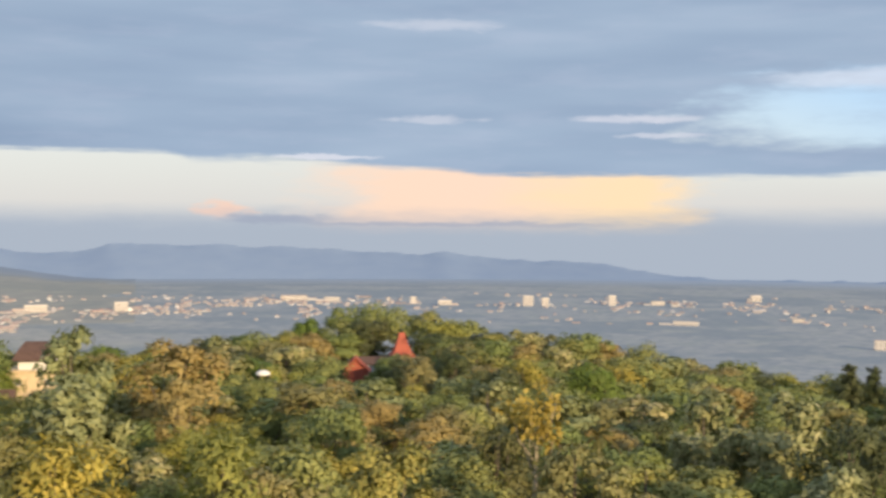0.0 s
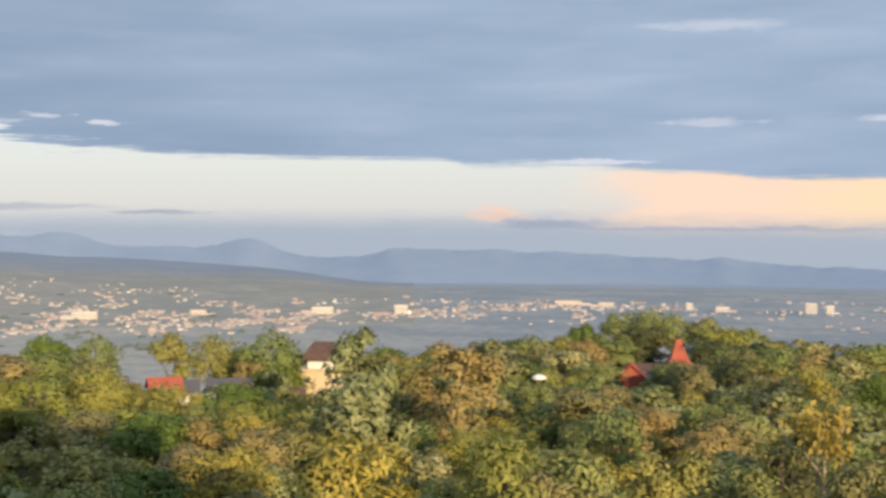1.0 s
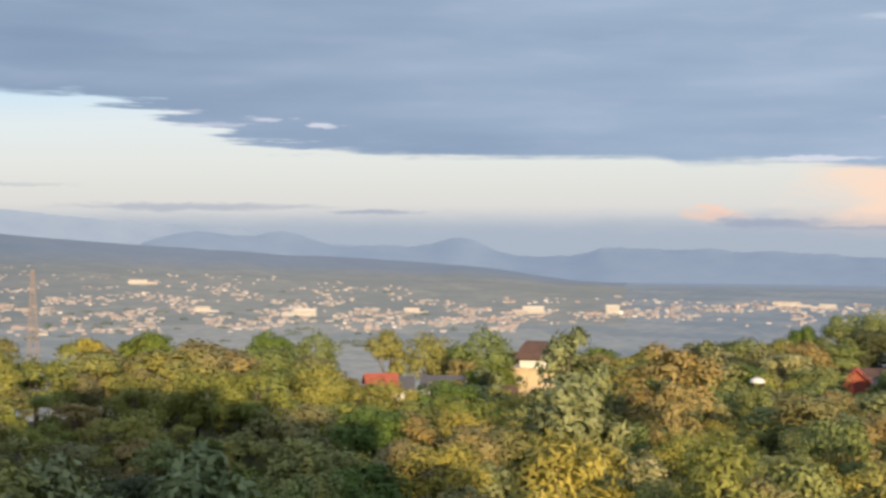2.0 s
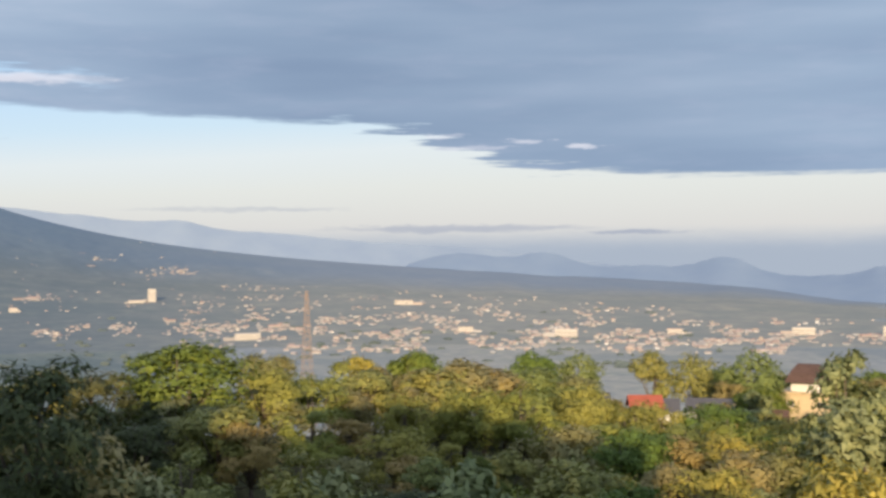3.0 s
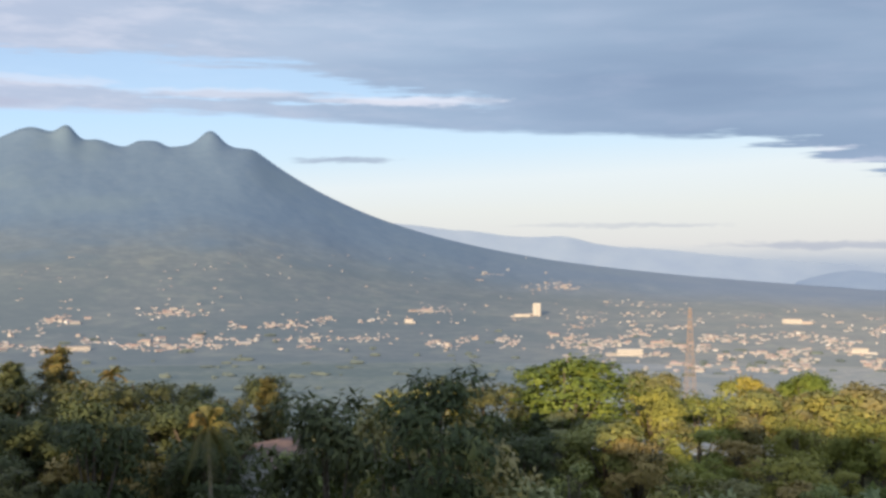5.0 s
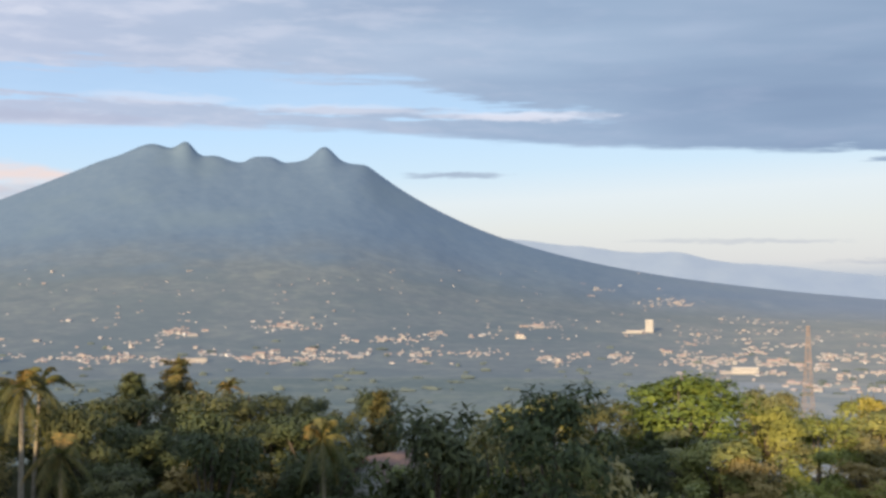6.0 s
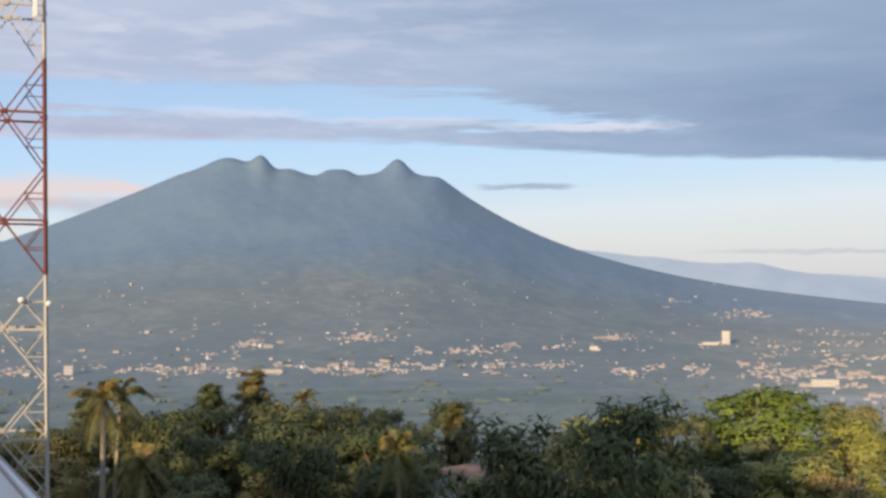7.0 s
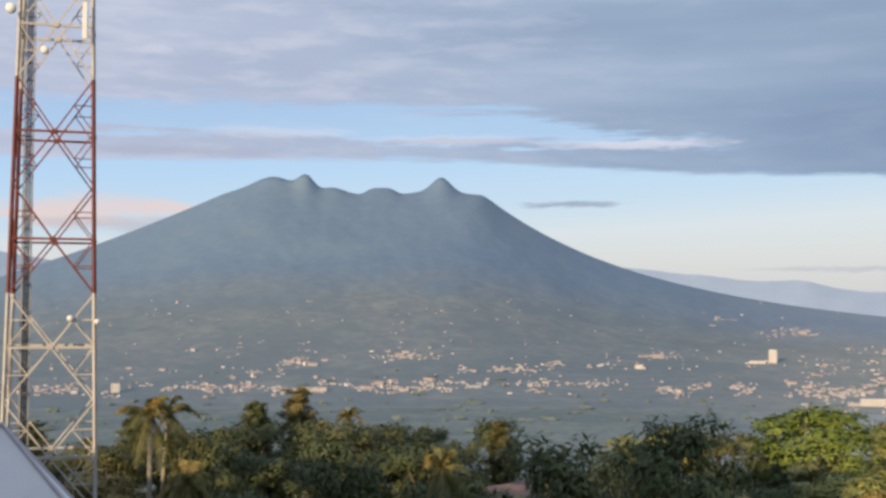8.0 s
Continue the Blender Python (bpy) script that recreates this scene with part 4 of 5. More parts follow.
# ---------------------------------------------------------------- houses among the trees


def upright(a, d, h, turn=0.0):
    """Pose of a thing that faces the eye: its -y side looks back along the heading."""
    return Matrix.LocRotScale(bearing(a, d, h), Euler((0, 0, radians(a + turn))), None)


def window(parent, x, y, z, w, h):
    bm = bmesh.new()
    box(bm, x - w / 2 - 0.08, y - 0.05, z - h / 2 - 0.08, x + w / 2 + 0.08, y + 0.05, z + h / 2 + 0.08)
    fr = part("window", bm, WHITE, parent, "pale window frame")
    bm = bmesh.new()
    box(bm, x - w / 2, y - 0.075, z - h / 2, x - 0.03, y + 0.0, z + h / 2)
    part("pane", bm, DARK_GAP, fr)
    bm = bmesh.new()
    box(bm, x + 0.03, y - 0.075, z - h / 2, x + w / 2, y + 0.0, z + h / 2)
    part("pane", bm, DARK_GAP, fr)


def cream_house():
    d = 225.0
    top = d * math.tan(radians(-5.25))
    foot = float(ground_height(np.array(18.0), np.array(d)))
    h = upright(18.0, d, foot, -12)
    root = tagged(empty("house", h), "cream two-tier house with dark maroon hipped roof among trees", "house")
    H = top - foot
    bm = bmesh.new()
    box(bm, -4.2, -3.6, -0.5, 4.2, 4.4, H - 5.2, 0.04)
    part("wall", bm, CREAM, root)
    bm = bmesh.new()
    box(bm, -4.5, -3.95, H - 5.2, 4.5, 4.6, H - 4.85, 0.04)
    part("ledge", bm, CREAM, root, "projecting floor ledge")
    bm = bmesh.new()
    box(bm, -2.6, -2.4, H - 4.85, 2.8, 4.0, H - 3.0, 0.04)
    part("upper_wall", bm, WHITE, root, "whitish upper storey")
    bm = bmesh.new()
    hip_roof(bm, 5.6, 6.6, H - 3.0, 2.9, 0.5, 0.66, -0.12)
    part("roof", bm, MAROON, root, "dark maroon tiled hipped roof")
    for x, z in ((-2.4, H - 6.9), (2.7, H - 6.9)):
        window(root, x, -3.6 if z < H - 5 else -2.4, z, 1.1, 0.95)


def red_house():
    d = 222.0
    foot = float(ground_height(np.array(3.7), np.array(d)))
    eave = d * math.tan(radians(-6.72)) - foot
    root = tagged(empty("house", upright(3.65, d, foot, 10)), "small house with orange-red gabled tile roof", "house")
    bm = bmesh.new()
    gable_wall(bm, 4.0, 4.4, eave, 2.0)
    part("wall", bm, RED_ROOF, root, "brick-red wall")
    bm = bmesh.new()
    gable_roof(bm, 4.0, 4.4, eave, 2.1, 0.55)
    part("roof", bm, RED_ROOF, root, "orange-red tiled roof")
    bm = bmesh.new()
    box(bm, 0.0, -2.32, eave - 0.9, 1.1, -2.1, eave + 0.2)
    part("window", bm, DARK_GAP, root, "dark opening")
    root.rotation_euler.z += math.radians(80)


def pagoda():
    d = 235.0
    foot = float(ground_height(np.array(1.5), np.array(d)))
    low = d * math.tan(radians(-6.1)) - foot
    root = tagged(empty("pavilion", upright(1.5, d, foot, 8)), "pavilion with steep orange-red pointed roof above the trees", "house")
    bm = bmesh.new()
    box(bm, -2.0, -2.0, -0.3, 2.0, 2.0, low, 0.04)
    part("wall", bm, GREY_WALL, root)
    bm = bmesh.new()
    hip_roof(bm, 3.2, 3.2, low, 4.4, 0.7, 0.30, 0.16)
    part("roof", bm, RED_ROOF, root, "steep orange-red tiled roof")
    bm = bmesh.new()
    box(bm, -9.0, -2.2, -0.3, -2.1, 2.4, low - 1.3, 0.04)
    part("wing", bm, GREY_WALL, root, "long low wing")
    bm = bmesh.new()
    tilt = bmesh.new()
    gable_roof(tilt, 7.0, 4.6, low - 1.3, 1.0, 0.4)
    bmesh.ops.translate(tilt, verts=tilt.verts, vec=(-5.6, 0.1, 0))
    bm.free()
    part("wing_roof", tilt, MAROON, root, "dull brown low roof")


def hut():
    d = 168.0
    foot = float(ground_height(np.array(7.9), np.array(d)))
    top = d * math.tan(radians(-6.75)) - foot
    root = tagged(empty("water_tank", upright(7.85, d, foot)), "white domed tank on a dark stand", "tank")
    bm = bmesh.new()
    prof = [(0.05, top), (0.5, top - 0.08), (0.9, top - 0.3), (1.0, top - 0.6), (0.95, top - 0.7)]
    rings = [[bm.verts.new((math.cos(k * math.tau / 20) * r, math.sin(k * math.tau / 20) * r, z)) for k in range(20)] for r, z in prof]
    for r0, r1 in zip(rings, rings[1:]):
        for k in range(20):
            bm.faces.new((r1[k], r1[(k + 1) % 20], r0[(k + 1) % 20], r0[k])).smooth = True
    bm.faces.new(rings[0]), bm.faces.new(rings[-1][::-1])
    part("tank", bm, WHITE, root, "white dome")
    for x, y in ((-0.7, -0.7), (0.7, -0.7), (0.7, 0.7), (-0.7, 0.7)):
        bm = bmesh.new()
        bar(bm, (x, y, -0.3), (x * 0.9, y * 0.9, top - 0.65), 0.22)
        part("leg", bm, DARK_GAP, root)


def compound():
    """Low houses with red and slate roofs among the trees."""
    for a, dd_, w, dp, e, mat, wall, roof_label in ((25.3, 200, 4.6, 4.0, -6.85, RED_ROOF, WHITE, "red tiled roof"), (24.3, 204, 3.2, 4.2, -7.0, SLATE, WHITE, "grey sheet roof"),
                                                    (22.3, 206, 7.0, 5.0, -6.95, SLATE, GREY_WALL, "dark slate roof"), (27.4, 196, 2.6, 2.4, -6.75, SLATE, WHITE, "small grey roof"), (20.0, 200, 7.0, 3.5, -7.4, MAROON, GREY_WALL, "rusty brown roof")):
        foot = float(ground_height(np.array(a), np.array(dd_)))
        top = dd_ * math.tan(radians(e)) - foot
        root = tagged(empty("house", upright(a, dd_, foot, rng.uniform(-12, 12))), "low house with %s half hidden by trees" % roof_label, "house", "houses of the compound")
        bm = bmesh.new()
        gable_wall(bm, w, dp, top - 1.5, 1.5)
        part("wall", bm, wall, root)
        bm = bmesh.new()
        gable_roof(bm, w, dp, top - 1.5, 1.5, 0.5)
        part("roof", bm, mat, root, roof_label)
        for x in (-w / 4, w / 4):
            window(root, x, -dp / 2, max(1.2, top - 2.6), 0.9, 0.9)


def gabled_house():
    """White house with a grey roof, seen end on down between the trees."""
    d = 95.0
    a = 60.25
    foot = float(ground_height(np.array(a), np.array(d)))
    top = d * math.tan(radians(-8.0)) - foot
    root = tagged(empty("house", upright(a, d, foot, 48)), "white house with dull rusty gabled roof between trees", "house")
    bm = bmesh.new()
    gable_wall(bm, 4.6, 3.6, top - 1.6, 1.5)
    part("wall", bm, WHITE, root)
    bm = bmesh.new()
    gable_roof(bm, 4.6, 3.6, top - 1.6, 1.5, 0.4)
    part("roof", bm, DULL_SHEET, root, "dull rusty sheet roof")
    bm = bmesh.new()
    box(bm, -2.2, -3.2, top - 3.9, 2.2, -1.7, top - 3.75)
    part("canopy", bm, WHITE, root, "white porch roof")
    for x in (-1.2, 0.8):
        window(root, x, -1.8, top - 2.7, 0.7, 0.9)


cream_house(), red_house(), pagoda(), hut(), compound(), gabled_house()

# ---------------------------------------------------------------- lattice radio tower


def lattice_tower():
    d, a = 74.0, 79.42
    ray = Vector((-math.sin(radians(a)), math.cos(radians(a)), 0))
    left = Vector((-ray.y, ray.x, 0))
    bay, wide = 6.28, 4.62
    e_mid = 3.0 - math.degrees(math.atan((430 - 441) / 2166.0)) - 0.1
    zmid = d * math.tan(radians(e_mid))          # a horizontal of the middle bay
    centre = bearing(a, d, 0) + left * wide / 2 + ray * wide / 2
    foot = float(ground_height(np.array(81.0), np.array(76.0)))
    root = tagged(empty("radio_tower", Matrix.LocRotScale((centre.x, centre.y, CZ + foot), Euler((0, 0, radians(a))), None)), "red and white painted steel lattice radio tower", "tower")
    base = zmid - foot
    while base > bay:
        base -= bay
    zs = [base + bay * i for i in range(9)]       # heights of the horizontals

    def half(z):
        return (wide / 2) * (1 - 0.0085 * (z - (zmid - foot)))

    def paint(z):
        k = z - (zmid - foot)
        return STEEL_RED if -3.2 < k < 9.3 else STEEL_WHITE
    corners = ((-1, -1), (1, -1), (1, 1), (-1, 1))
    cuts = [-0.5] + [z - bay / 2 for z in zs] + [zs[-1] + bay / 2]
    for cx, cy in corners:
        for z0, z1 in zip(cuts, cuts[1:]):
            bm = bmesh.new()
            bar(bm, (cx * half(z0), cy * half(z0), z0), (cx * half(z1), cy * half(z1), z1), 0.17)
            part("leg", bm, paint((z0 + z1) / 2), root)
    for z in zs:
        h, h0, h1 = half(z), half(z - bay / 2), half(z + bay / 2)
        for k in range(4):
            (ax, ay), (bx, by) = corners[k], corners[(k + 1) % 4]
            bm = bmesh.new()
            bar(bm, (ax * h, ay * h, z), (bx * h, by * h, z), 0.13)
            part("girt", bm, paint(z), root)
            mx, my = (ax + bx) / 2 * h, (ay + by) / 2 * h
            for (px, py) in ((ax, ay), (bx, by)):
                for zz, hh in ((z - bay / 2, h0), (z + bay / 2, h1)):
                    bm = bmesh.new()
                    bar(bm, (px * hh, py * hh, zz), (mx, my, z), 0.085)
                    part("brace", bm, paint((z + zz) / 2), root)
                    # secondary struts from the brace to the leg
                    s = Vector((px * hh, py * hh, zz)).lerp(Vector((mx, my, z)), 0.5)
                    zl = (z + zz) / 2
                    hl = half(zl)
                    bm = bmesh.new()
                    bar(bm, s, (px * hl, py * hl, zl), 0.06)
                    bar(bm, s, (px * half(z), py * half(z), z), 0.06)
                    part("strut", bm, paint(zl), root)
            bm = bmesh.new()
            box(bm, mx - 0.16, my - 0.16, z - 0.14, mx + 0.16, my + 0.16, z + 0.14, 0.03)
            part("gusset", bm, paint(z), root)
    # cable ladder and feeder cables inside the left half
    bm = bmesh.new()
    for x in (-1.75, -1.25):
        bar(bm, (x, -0.6, -0.3), (x, -0.6, zs[-1]), 0.09)
    z = 0.5
    while z < zs[-1]:
        bar(bm, (-1.75, -0.6, z), (-1.25, -0.6, z), 0.05)
        z += 0.55
    part("ladder", bm, STEEL_GREY, root, "galvanised cable ladder")
    for x in (-1.62, -1.5, -1.38):
        bm = bmesh.new()
        tube(bm, [(x, -0.68, 0.2), (x, -0.68, zs[-1])], [0.045, 0.045], 6)
        part("cable", bm, DARK_GAP, root, "black feeder cable")
    # small dishes and panels
    for x, y, zz, r in ((2.55, -2.4, zmid - foot - 4.8, 0.17), (-0.6, -2.5, zmid - foot + 10.9, 0.24), (1.05, -2.45, zmid - foot - 4.6, 0.18), (-2.5, -2.6, zmid - foot + 13.2, 0.3)):
        bm = bmesh.new()
        rings = []
        for rr, yy in ((0.05, 0.0), (r * 0.6, -0.06), (r, -0.16), (r, -0.40), (0.03, -0.46)):
            rings.append([bm.verts.new((x + math.cos(k * math.tau / 18) * rr, y + yy, zz + math.sin(k * math.tau / 18) * rr)) for k in range(18)])
        for r0, r1 in zip(rings, rings[1:]):
            for k in range(18):
                bm.faces.new((r0[k], r0[(k + 1) % 18], r1[(k + 1) % 18], r1[k])).smooth = True
        bm.faces.new(rings[0][::-1]), bm.faces.new(rings[-1])
        dish = part("dish", bm, WHITE, root, "white drum antenna")
        bm = bmesh.new()
        bar(bm, (x, y, zz), (x, y + 0.4, zz), 0.08)
        part("mount", bm, STEEL_GREY, dish)
    for x, zz in ((-2.2, zmid - foot + 15.0), (-1.7, zmid - foot + 15.2), (1.6, zmid - foot + 12.8)):
        bm = bmesh.new()
        box(bm, x - 0.15, -2.75, zz - 1.1, x + 0.15, -2.6, zz + 1.1, 0.04)
        part("panel_antenna", bm, WHITE, root, "white panel antenna")


lattice_tower()


def far_mast():
    d, a = 1050.0, 41.15
    foot = float(ground_height(np.array(a), np.array(d)))
    top = d * math.tan(radians(-1.9)) - foot
    root = tagged(empty("lattice_mast", upright(a, d, foot, 20)), "orange steel lattice mast standing in the valley", "tower")
    corners = ((-1, -1), (1, -1), (1, 1), (-1, 1))
    n = 11
    hs = [5.5 * (1 - i / n) ** 1.1 + 0.9 for i in range(n + 1)]
    for cx, cy in corners:
        bm = bmesh.new()
        tube(bm, [(cx * hs[i], cy * hs[i], top * i / n) for i in range(n + 1)], [0.18] * (n + 1), 4)
        part("leg", bm, STEEL_ORANGE, root)
    for k in range(4):
        (ax, ay), (bx, by) = corners[k], corners[(k + 1) % 4]
        for i in range(n):
            bm = bmesh.new()
            bar(bm, (ax * hs[i], ay * hs[i], top * i / n), (bx * hs[i + 1], by * hs[i + 1], top * (i + 1) / n), 0.22)
            bar(bm, (bx * hs[i], by * hs[i], top * i / n), (ax * hs[i + 1], ay * hs[i + 1], top * (i + 1) / n), 0.22)
            part("brace", bm, STEEL_ORANGE, root)


far_mast()

# ---------------------------------------------------------------- the neighbour's roof and the building under the eye


def white_gable():
    """White sheet-metal hipped roof of the next house, close by, with a hip running down."""
    d = 28.0
    foot = float(ground_height(np.array(83.3), np.array(d)))
    top = d * math.tan(radians(-5.0))
    m = upright(83.38, d, foot)
    root = tagged(empty("house", m), "neighbouring house with white sheet-metal hipped roof", "house")
    H, W, h = top - foot, 4.9, 5.9
    eave = H - h
    bm = bmesh.new()
    box(bm, -W + 0.5, -W + 0.5, -0.5, W - 0.5, W - 0.5, eave, 0.03)
    part("wall", bm, WHITE, root)
    bm = bmesh.new()
    base = [bm.verts.new((x * W, y * W, eave)) for x, y in ((-1, -1), (1, -1), (1, 1), (-1, 1))]
    low = [bm.verts.new((x * W, y * W, eave - 0.15)) for x, y in ((-1, -1), (1, -1), (1, 1), (-1, 1))]
    apex = bm.verts.new((0, 0, H))
    for k in range(4):
        bm.faces.new((base[k], base[(k + 1) % 4], apex))
        bm.faces.new((low[k], low[(k + 1) % 4], base[(k + 1) % 4], base[k]))
    bm.faces.new(low[::-1])
    part("roof", bm, SHEET, root, "white sheet-metal roof")
    for x, y in ((-1, -1), (1, -1), (1, 1), (-1, 1)):
        bm = bmesh.new()
        bar(bm, (x * W, y * W, eave + 0.02), (0, 0, H + 0.02), 0.07)
        part("hip_cap", bm, VERGE, root, "dull lavender hip capping")


white_gable()


def viewpoint():
    """The building on whose terrace the eye stands; the sun behind it throws its shade on the trees."""
    m = Matrix.LocRotScale((0, 0, 0), Euler((0, 0, radians(SUN_AZ))), None)
    root = empty("building", m)
    tagged(root, "plain rendered hillside building with a flat roof and terrace", "building", kind="structure")
    g = 2.0
    for x0, x1, y0, y1, top in SHADE:
        bm = bmesh.new()
        box(bm, x0, y0, g, x1, y1, CZ + top, 0.1)
        part("wall", bm, CREAM, root)
    bm = bmesh.new()
    box(bm, -6, -1.99, CZ - 1.85, 6, 1.9, CZ - 1.6, 0.03)
    part("terrace", bm, GREY_WALL, root, "concrete terrace slab")


# across the sun's way: from, to; along it: from, to; height over the eye
SHADE = [(-95, -50, -16, -8, 5.6), (-49.9, -33, -16, -8, 7.6), (-32.9, -17.6, -16, -8, 12.8), (-17.5, -12.6, -16, -8, 9.2), (-12.5, 3.0, -16, -8, 14.2), (3.1, 8.0, -16, -8, 12.6), (8.1, 16.5, -16, -8, 9.4), (-10, 6.5, -7.9, -2, 3.0)]
viewpoint()

# ---------------------------------------------------------------- the towns in the valley
SPAN = np.linspace(900, 4350, 900)


def land(a, d):
    """Height of the valley or of the volcano's foot, whichever is higher."""
    g = ground_height(np.array(a) + 0 * d, d)
    if a > 14.2:
        v = np.tan(np.radians(volcano_el(np.array(a) + 0 * d, d))) * d
        g = np.where(d > 1900, np.maximum(g, v), g)
    return g


def at_elevation(a, e):
    """Where the line at that elevation meets the land."""
    h = land(a, SPAN)
    el = np.degrees(np.arctan(h / SPAN))
    el = np.maximum.accumulate(el)
    d = float(np.interp(e, el, SPAN))
    return d, float(land(a, np.array([d]))[0])


def town_house(w, dp, h, roof, flat):
    root = tagged(empty("town_house", Matrix()), "pale house far off in the valley town", "house", "houses of the valley town")
    bm = bmesh.new()
    if flat:
        box(bm, -w / 2, -dp / 2, -2, w / 2, dp / 2, h, 0.15)
    else:
        gable_wall(bm, w, dp, h, roof)
    part("wall", bm, TOWN_WALL, root)
    bm = bmesh.new()
    if flat:
        box(bm, -w / 2 - 0.3, -dp / 2 - 0.3, h, w / 2 + 0.3, dp / 2 + 0.3, h + 0.7, 0.1)
    else:
        gable_roof(bm, w, dp, h, roof, 0.5, 0.3)
    part("roof", bm, TOWN_ROOF, root)
    bm = bmesh.new()
    k = max(2, int(w / 3.5))
    for i in range(k):
        x = -w / 2 + (i + 0.5) * w / k
        for z in np.arange(1.6, h - 0.8, 3.0):
            box(bm, x - 0.6, -dp / 2 - 0.06, z - 0.6, x + 0.6, -dp / 2 + 0.1, z + 0.7)
    tagged(part("windows", bm, DARK_GAP, root), kind="stuff")
    return root


def draw_spot(i):
    """Heading and elevation of a house: streets and quarters of the towns."""
    u = rng.uniform()
    if u < 0.05:
        return rng.uniform(-21, 8), rng.normal(-3.68, 0.14)
    if u < 0.08:
        return rng.uniform(-21, 8), rng.uniform(-4.6, -3.2)
    if u < 0.20:
        return rng.uniform(6, 22), rng.normal(-3.85, 0.25)
    if u < 0.60:
        a = rng.uniform(19, 47)
        return a, -4.9 + (1.8 + 0.075 * (a - 20)) * rng.beta(1.3, 1.7)
    if u < 0.80:
        return rng.uniform(44, 84), rng.normal(-3.55, 0.17)
    if u < 0.95:
        c = ((57.0, -2.45, 1.2), (65.3, -2.10, 1.4), (50.4, -0.55, 0.7), (61.0, -2.75, 1.5), (46.8, -0.95, 1.0), (53.5, -2.0, 0.8), (70.0, -2.35, 0.7), (49.5, -2.3, 1.2), (73.0, -2.9, 1.6))[int(rng.integers(9))]
        return rng.normal(c[0], c[2] * 0.7), rng.normal(c[1], 0.11)
    return rng.uniform(45, 84), rng.uniform(-3.2, 0.6)


spots = []
for i in range(10500):
    a, e = draw_spot(i)
    if not -22 < a < 86:
        continue
    if 22 > a and e > -3.1:
        e = -3.15 - rng.uniform(0, 0.5)
    quarter = noise.fractal(Vector((a * 0.45, e * 2.6, 2.0)), 0.8, 2.0, 3)
    if quarter < 0.02 or len(spots) > 3300:
        continue
    d, h = at_elevation(a, e)
    spots.append((a, d, h))
protos = [town_house(8, 6, 3.2, 1.6, False), town_house(12, 7, 3.4, 1.9, False), town_house(7, 7, 5.2, 1.6, False), town_house(17, 8, 4.2, 0, True), town_house(9, 8, 6.5, 0, True), town_house(24, 9, 3.8, 2.0, False)]
for k, (a, d, h) in enumerate(spots[:230]):
    m = upright(a, d, h - 0.4, rng.uniform(-50, 50))
    m = m @ Matrix.Diagonal((rng.uniform(0.65, 1.05), 0.85, rng.uniform(0.65, 1.0), 1))
    p = protos[k % 6]
    if k < 6:
        p.matrix_basis = m
    else:
        copy_thing(p, Matrix()).matrix_basis = m


def joined_town(name, rows, label):
    """The uncounted rest of the houses: walls and roofs in two meshes."""
    root = tagged(empty(name, Matrix()), label, "town", kind="stuff")
    wv, wf, rv, rf = [], [], [], []
    for a, d, h in rows:
        m = upright(a, d, h - 0.4, rng.uniform(-35, 35))
        w, dp, z, r = rng.uniform(3.5, 12) * rng.uniform(0.5, 1.1), rng.uniform(4, 7), rng.uniform(1.3, 2.9), rng.uniform(0.6, 1.2)
        if a > 44:
            w, dp, z, r = w * 0.72, dp * 0.72, z * 0.75, r * 0.75
        q = len(wv)
        for x, y, zz in ((-1, -1, 0), (1, -1, 0), (1, 1, 0), (-1, 1, 0), (-1, -1, 1), (1, -1, 1), (1, 1, 1), (-1, 1, 1), (-1, 0, 2), (1, 0, 2)):
            wv.append(m @ Vector((x * w / 2, y * dp / 2, (0, z, z + r)[zz])))
        wf += [(q, q + 1, q + 5, q + 4), (q + 1, q + 2, q + 6, q + 9, q + 5), (q + 2, q + 3, q + 7, q + 6), (q + 3, q, q + 4, q + 8, q + 7)]
        q = len(rv)
        for s in (-1, 1):
            for x, y, zz in ((-1.06, s * 1.12, z - 0.2), (1.06, s * 1.12, z - 0.2), (1.06, 0, z + r + 0.25), (-1.06, 0, z + r + 0.25)):
                rv.append(m @ Vector((x * w / 2, y * dp / 2, zz)))
        rf += [(q, q + 1, q + 2, q + 3), (q + 4, q + 7, q + 6, q + 5)]
    part("walls", ([tuple(v) for v in wv], wf), TOWN_WALL, root)
    part("roofs", ([tuple(v) for v in rv], rf), TOWN_ROOF, root)


joined_town("valley_town", spots[230:], "scattered pale houses and roofs of the hazy valley town")


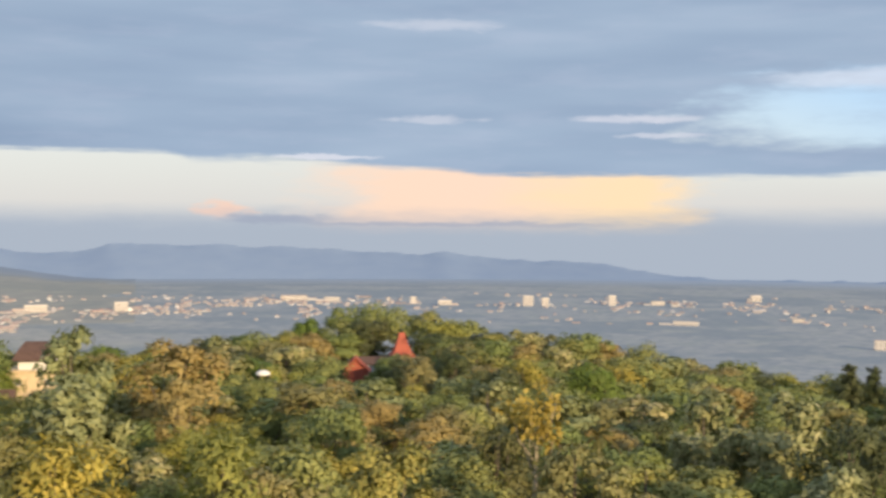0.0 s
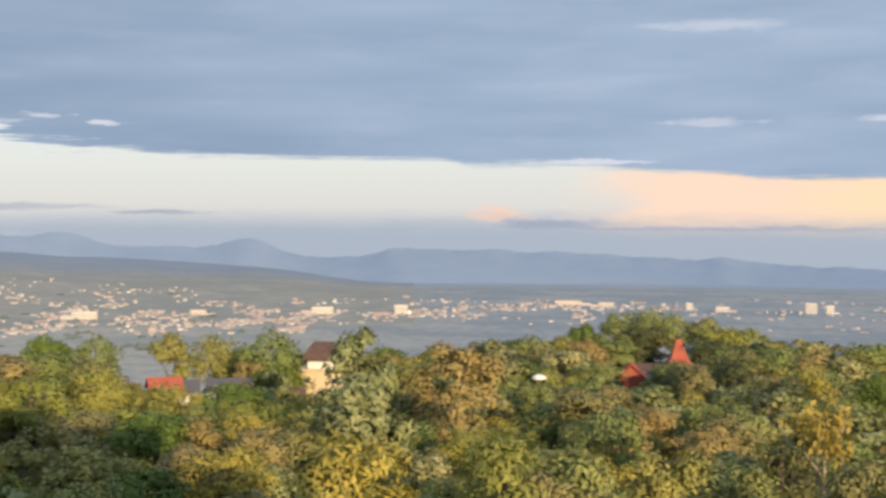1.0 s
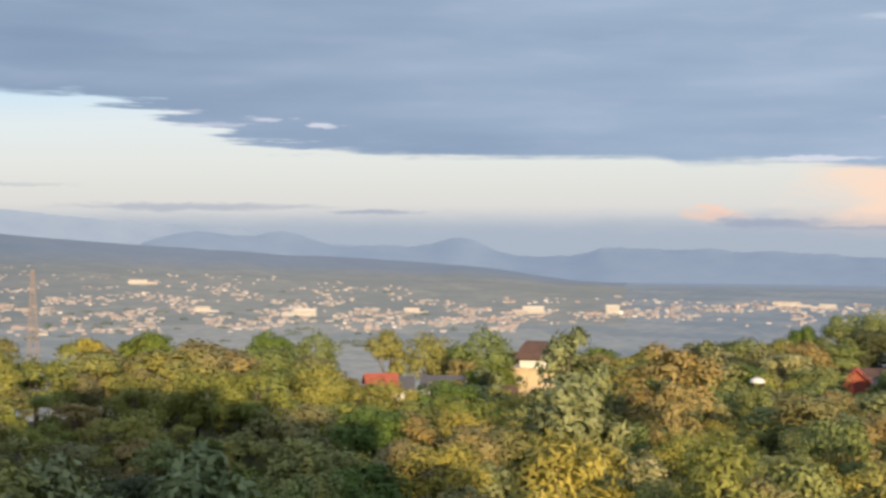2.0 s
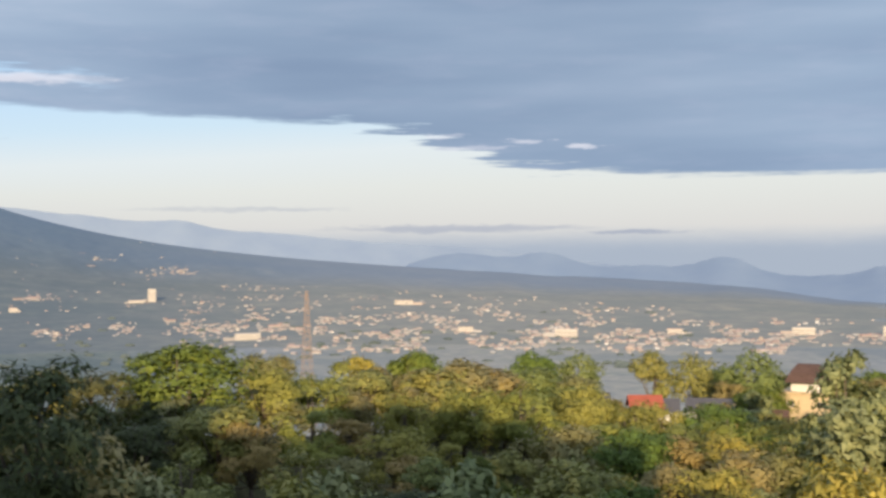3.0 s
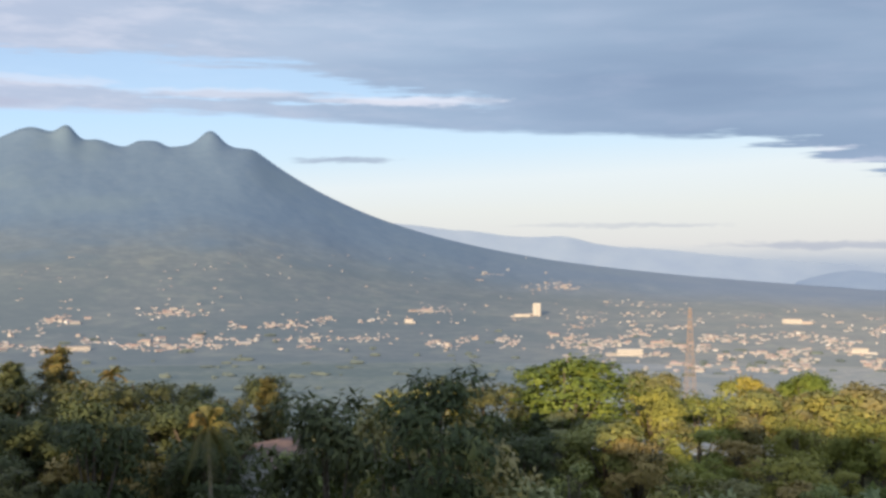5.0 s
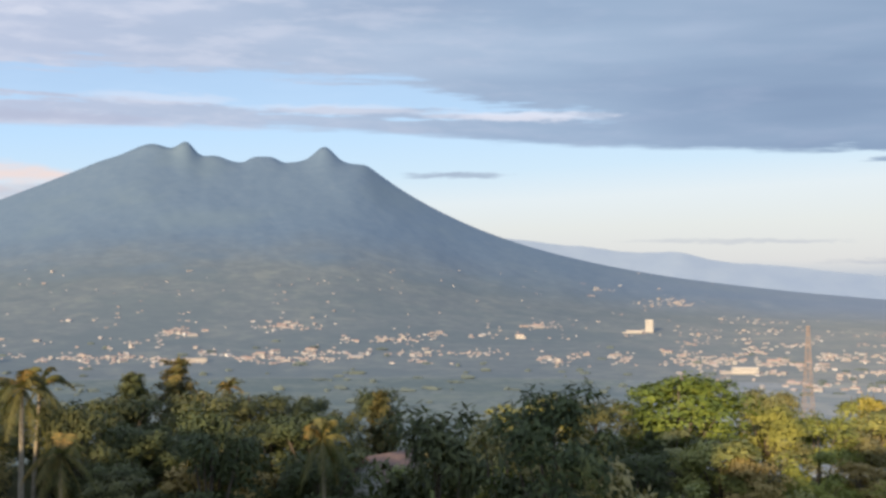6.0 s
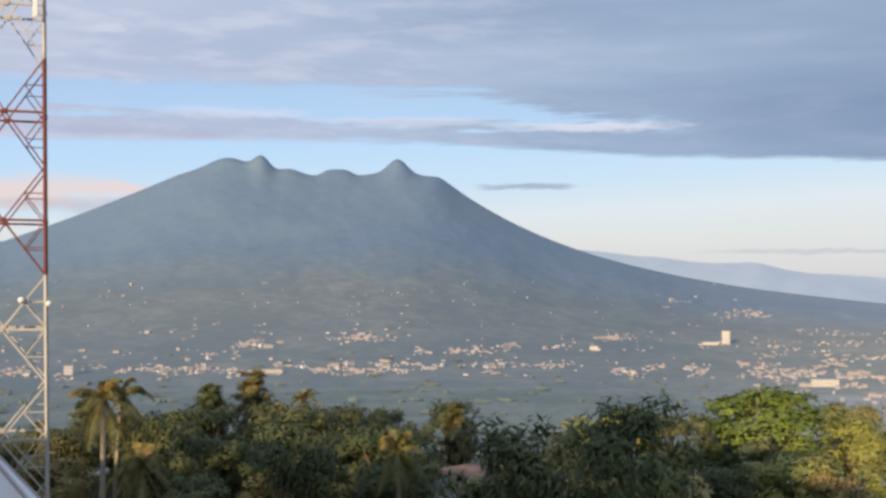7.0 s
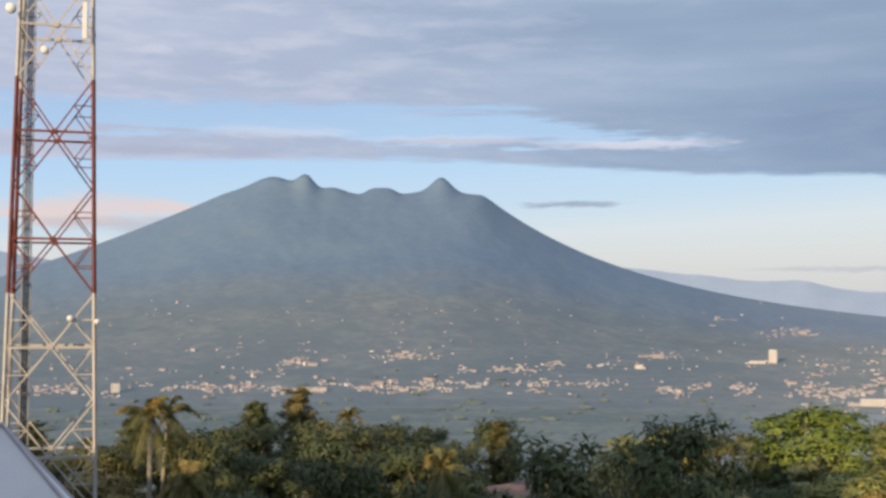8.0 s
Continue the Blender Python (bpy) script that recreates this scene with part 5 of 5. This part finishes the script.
def landmark(a, e, w, h, label, mat=None, dp=10.0):
    """A larger building of the town: body, parapet and rows of windows."""
    d, z = at_elevation(a, e)
    s = d / 2400.0
    w, h, dp = w * s, h * s, dp * s
    root = tagged(empty("town_building", upright(a, d, z - 0.5, rng.uniform(-15, 15))), label, "building", "large buildings of the valley town")
    bm = bmesh.new()
    box(bm, -w / 2, -dp / 2, 0, w / 2, dp / 2, h, 0.1)
    part("wall", bm, mat or WHITE, root)
    bm = bmesh.new()
    box(bm, -w / 2 - 0.3, -dp / 2 - 0.3, h, w / 2 + 0.3, dp / 2 + 0.3, h + 0.8, 0.1)
    part("roof", bm, TOWN_ROOF if h < 12 else (mat or WHITE), root)
    if w > h * 1.3:
        ends = sorted((rng.choice([-1, 1]) * w * np.array([0.46, rng.uniform(0.75, 1.1)])).tolist())
        bm = bmesh.new()
        box(bm, ends[0], -dp * 0.35, 0, ends[1], dp * 0.4, h * rng.uniform(0.35, 0.6), 0.1)
        part("wing", bm, TOWN_WALL, root, "lower side wing")
    pane = bmesh.new()
    box(pane, -0.9, -0.08, -0.6, 0.9, 0.1, 0.8)
    me = bpy.data.meshes.new("window")
    pane.to_mesh(me)
    pane.free()
    me.materials.append(DARK_GAP)
    for zz in np.arange(2.0, h - 1.0, 3.4):
        k = max(2, int(w / 4))
        for i in range(k):
            hole = new("window", me)
            hole.parent = root
            hole.location = (-w / 2 + (i + 0.5) * w / k, -dp / 2, zz)
            tagged(hole, "")


for a, e, w, h in ((18.3, -4.0, 42, 14, ), (29.0, -4.15, 44, 15), (43.9, -4.15, 50, 13), (-4.2, -3.75, 20, 20), (-5.0, -3.75, 14, 16), (-8.1, -3.7, 14, 20), (1.2, -3.7, 12, 14),
                   (-10.2, -3.65, 26, 8), (-11.0, -3.7, 14, 7), (-11.5, -4.55, 48, 8), (14.6, -4.0, 26, 18), (6.8, -3.55, 50, 10), (5.0, -3.6, 30, 9), (36.6, -2.6, 36, 9), (48.2, -2.3, 15, 24),
                   (54.2, -2.65, 16, 8), (69.3, -3.75, 46, 8), (78.3, -3.7, 16, 16), (48.9, -2.35, 30, 5), (-20.0, -5.4, 22, 18), (-14.6, -3.4, 20, 12), (-16.5, -4.3, 22, 8), (-0.3, -3.75, 26, 10), (33.7, -3.9, 30, 11), (24.0, -4.0, 30, 10)):
    landmark(a, e, w, h, "pale concrete building in the valley town", TOWN_WHITE)


def valley_woods():
    """Far clumps of trees and hedges on the plain, too many to count."""
    me = bpy.data.meshes.new("valley_woods")
    ico = bmesh.new()
    bmesh.ops.create_icosphere(ico, subdivisions=2, radius=1.0)
    base = np.array([v.co for v in ico.verts])
    tris = np.array([[v.index for v in f.verts] for f in ico.faces])
    ico.free()
    vs, fs, n = [], [], 0
    while n < 260:
        a = rng.uniform(-22, 86)
        e = rng.uniform(-6.0, -3.9) if n % 8 else rng.uniform(-4.0, -2.8)
        if a < 22:
            continue
        if noise.fractal(Vector((a * 0.5, e * 3.5, 6.0)), 0.8, 2.0, 3) < 0.0 and rng.uniform() < 0.8:
            continue
        d, h = at_elevation(a, e)
        size = np.array([rng.uniform(3, 12), rng.uniform(3, 6), rng.uniform(2.0, 4.0)]) * rng.uniform(0.6, 1.1)
        lump = 1 + 0.22 * rng.normal(size=len(base))
        q = base * lump[:, None] * size
        c, t = math.cos(radians(a)), math.sin(radians(a))
        q = np.stack([q[:, 0] * c - q[:, 1] * t, q[:, 0] * t + q[:, 1] * c, q[:, 2] + size[2] * 0.5], 1)
        vs.append(q + np.array(bearing(a, d, h)))
        fs.append(tris + n * len(base))
        n += 1
    me.from_pydata(np.concatenate(vs).tolist(), [], np.concatenate(fs).tolist())
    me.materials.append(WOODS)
    tagged(new("valley_woods", me), "clumps of trees on the valley plain, grey-green with painted haze", "woods", kind="stuff")


valley_woods()
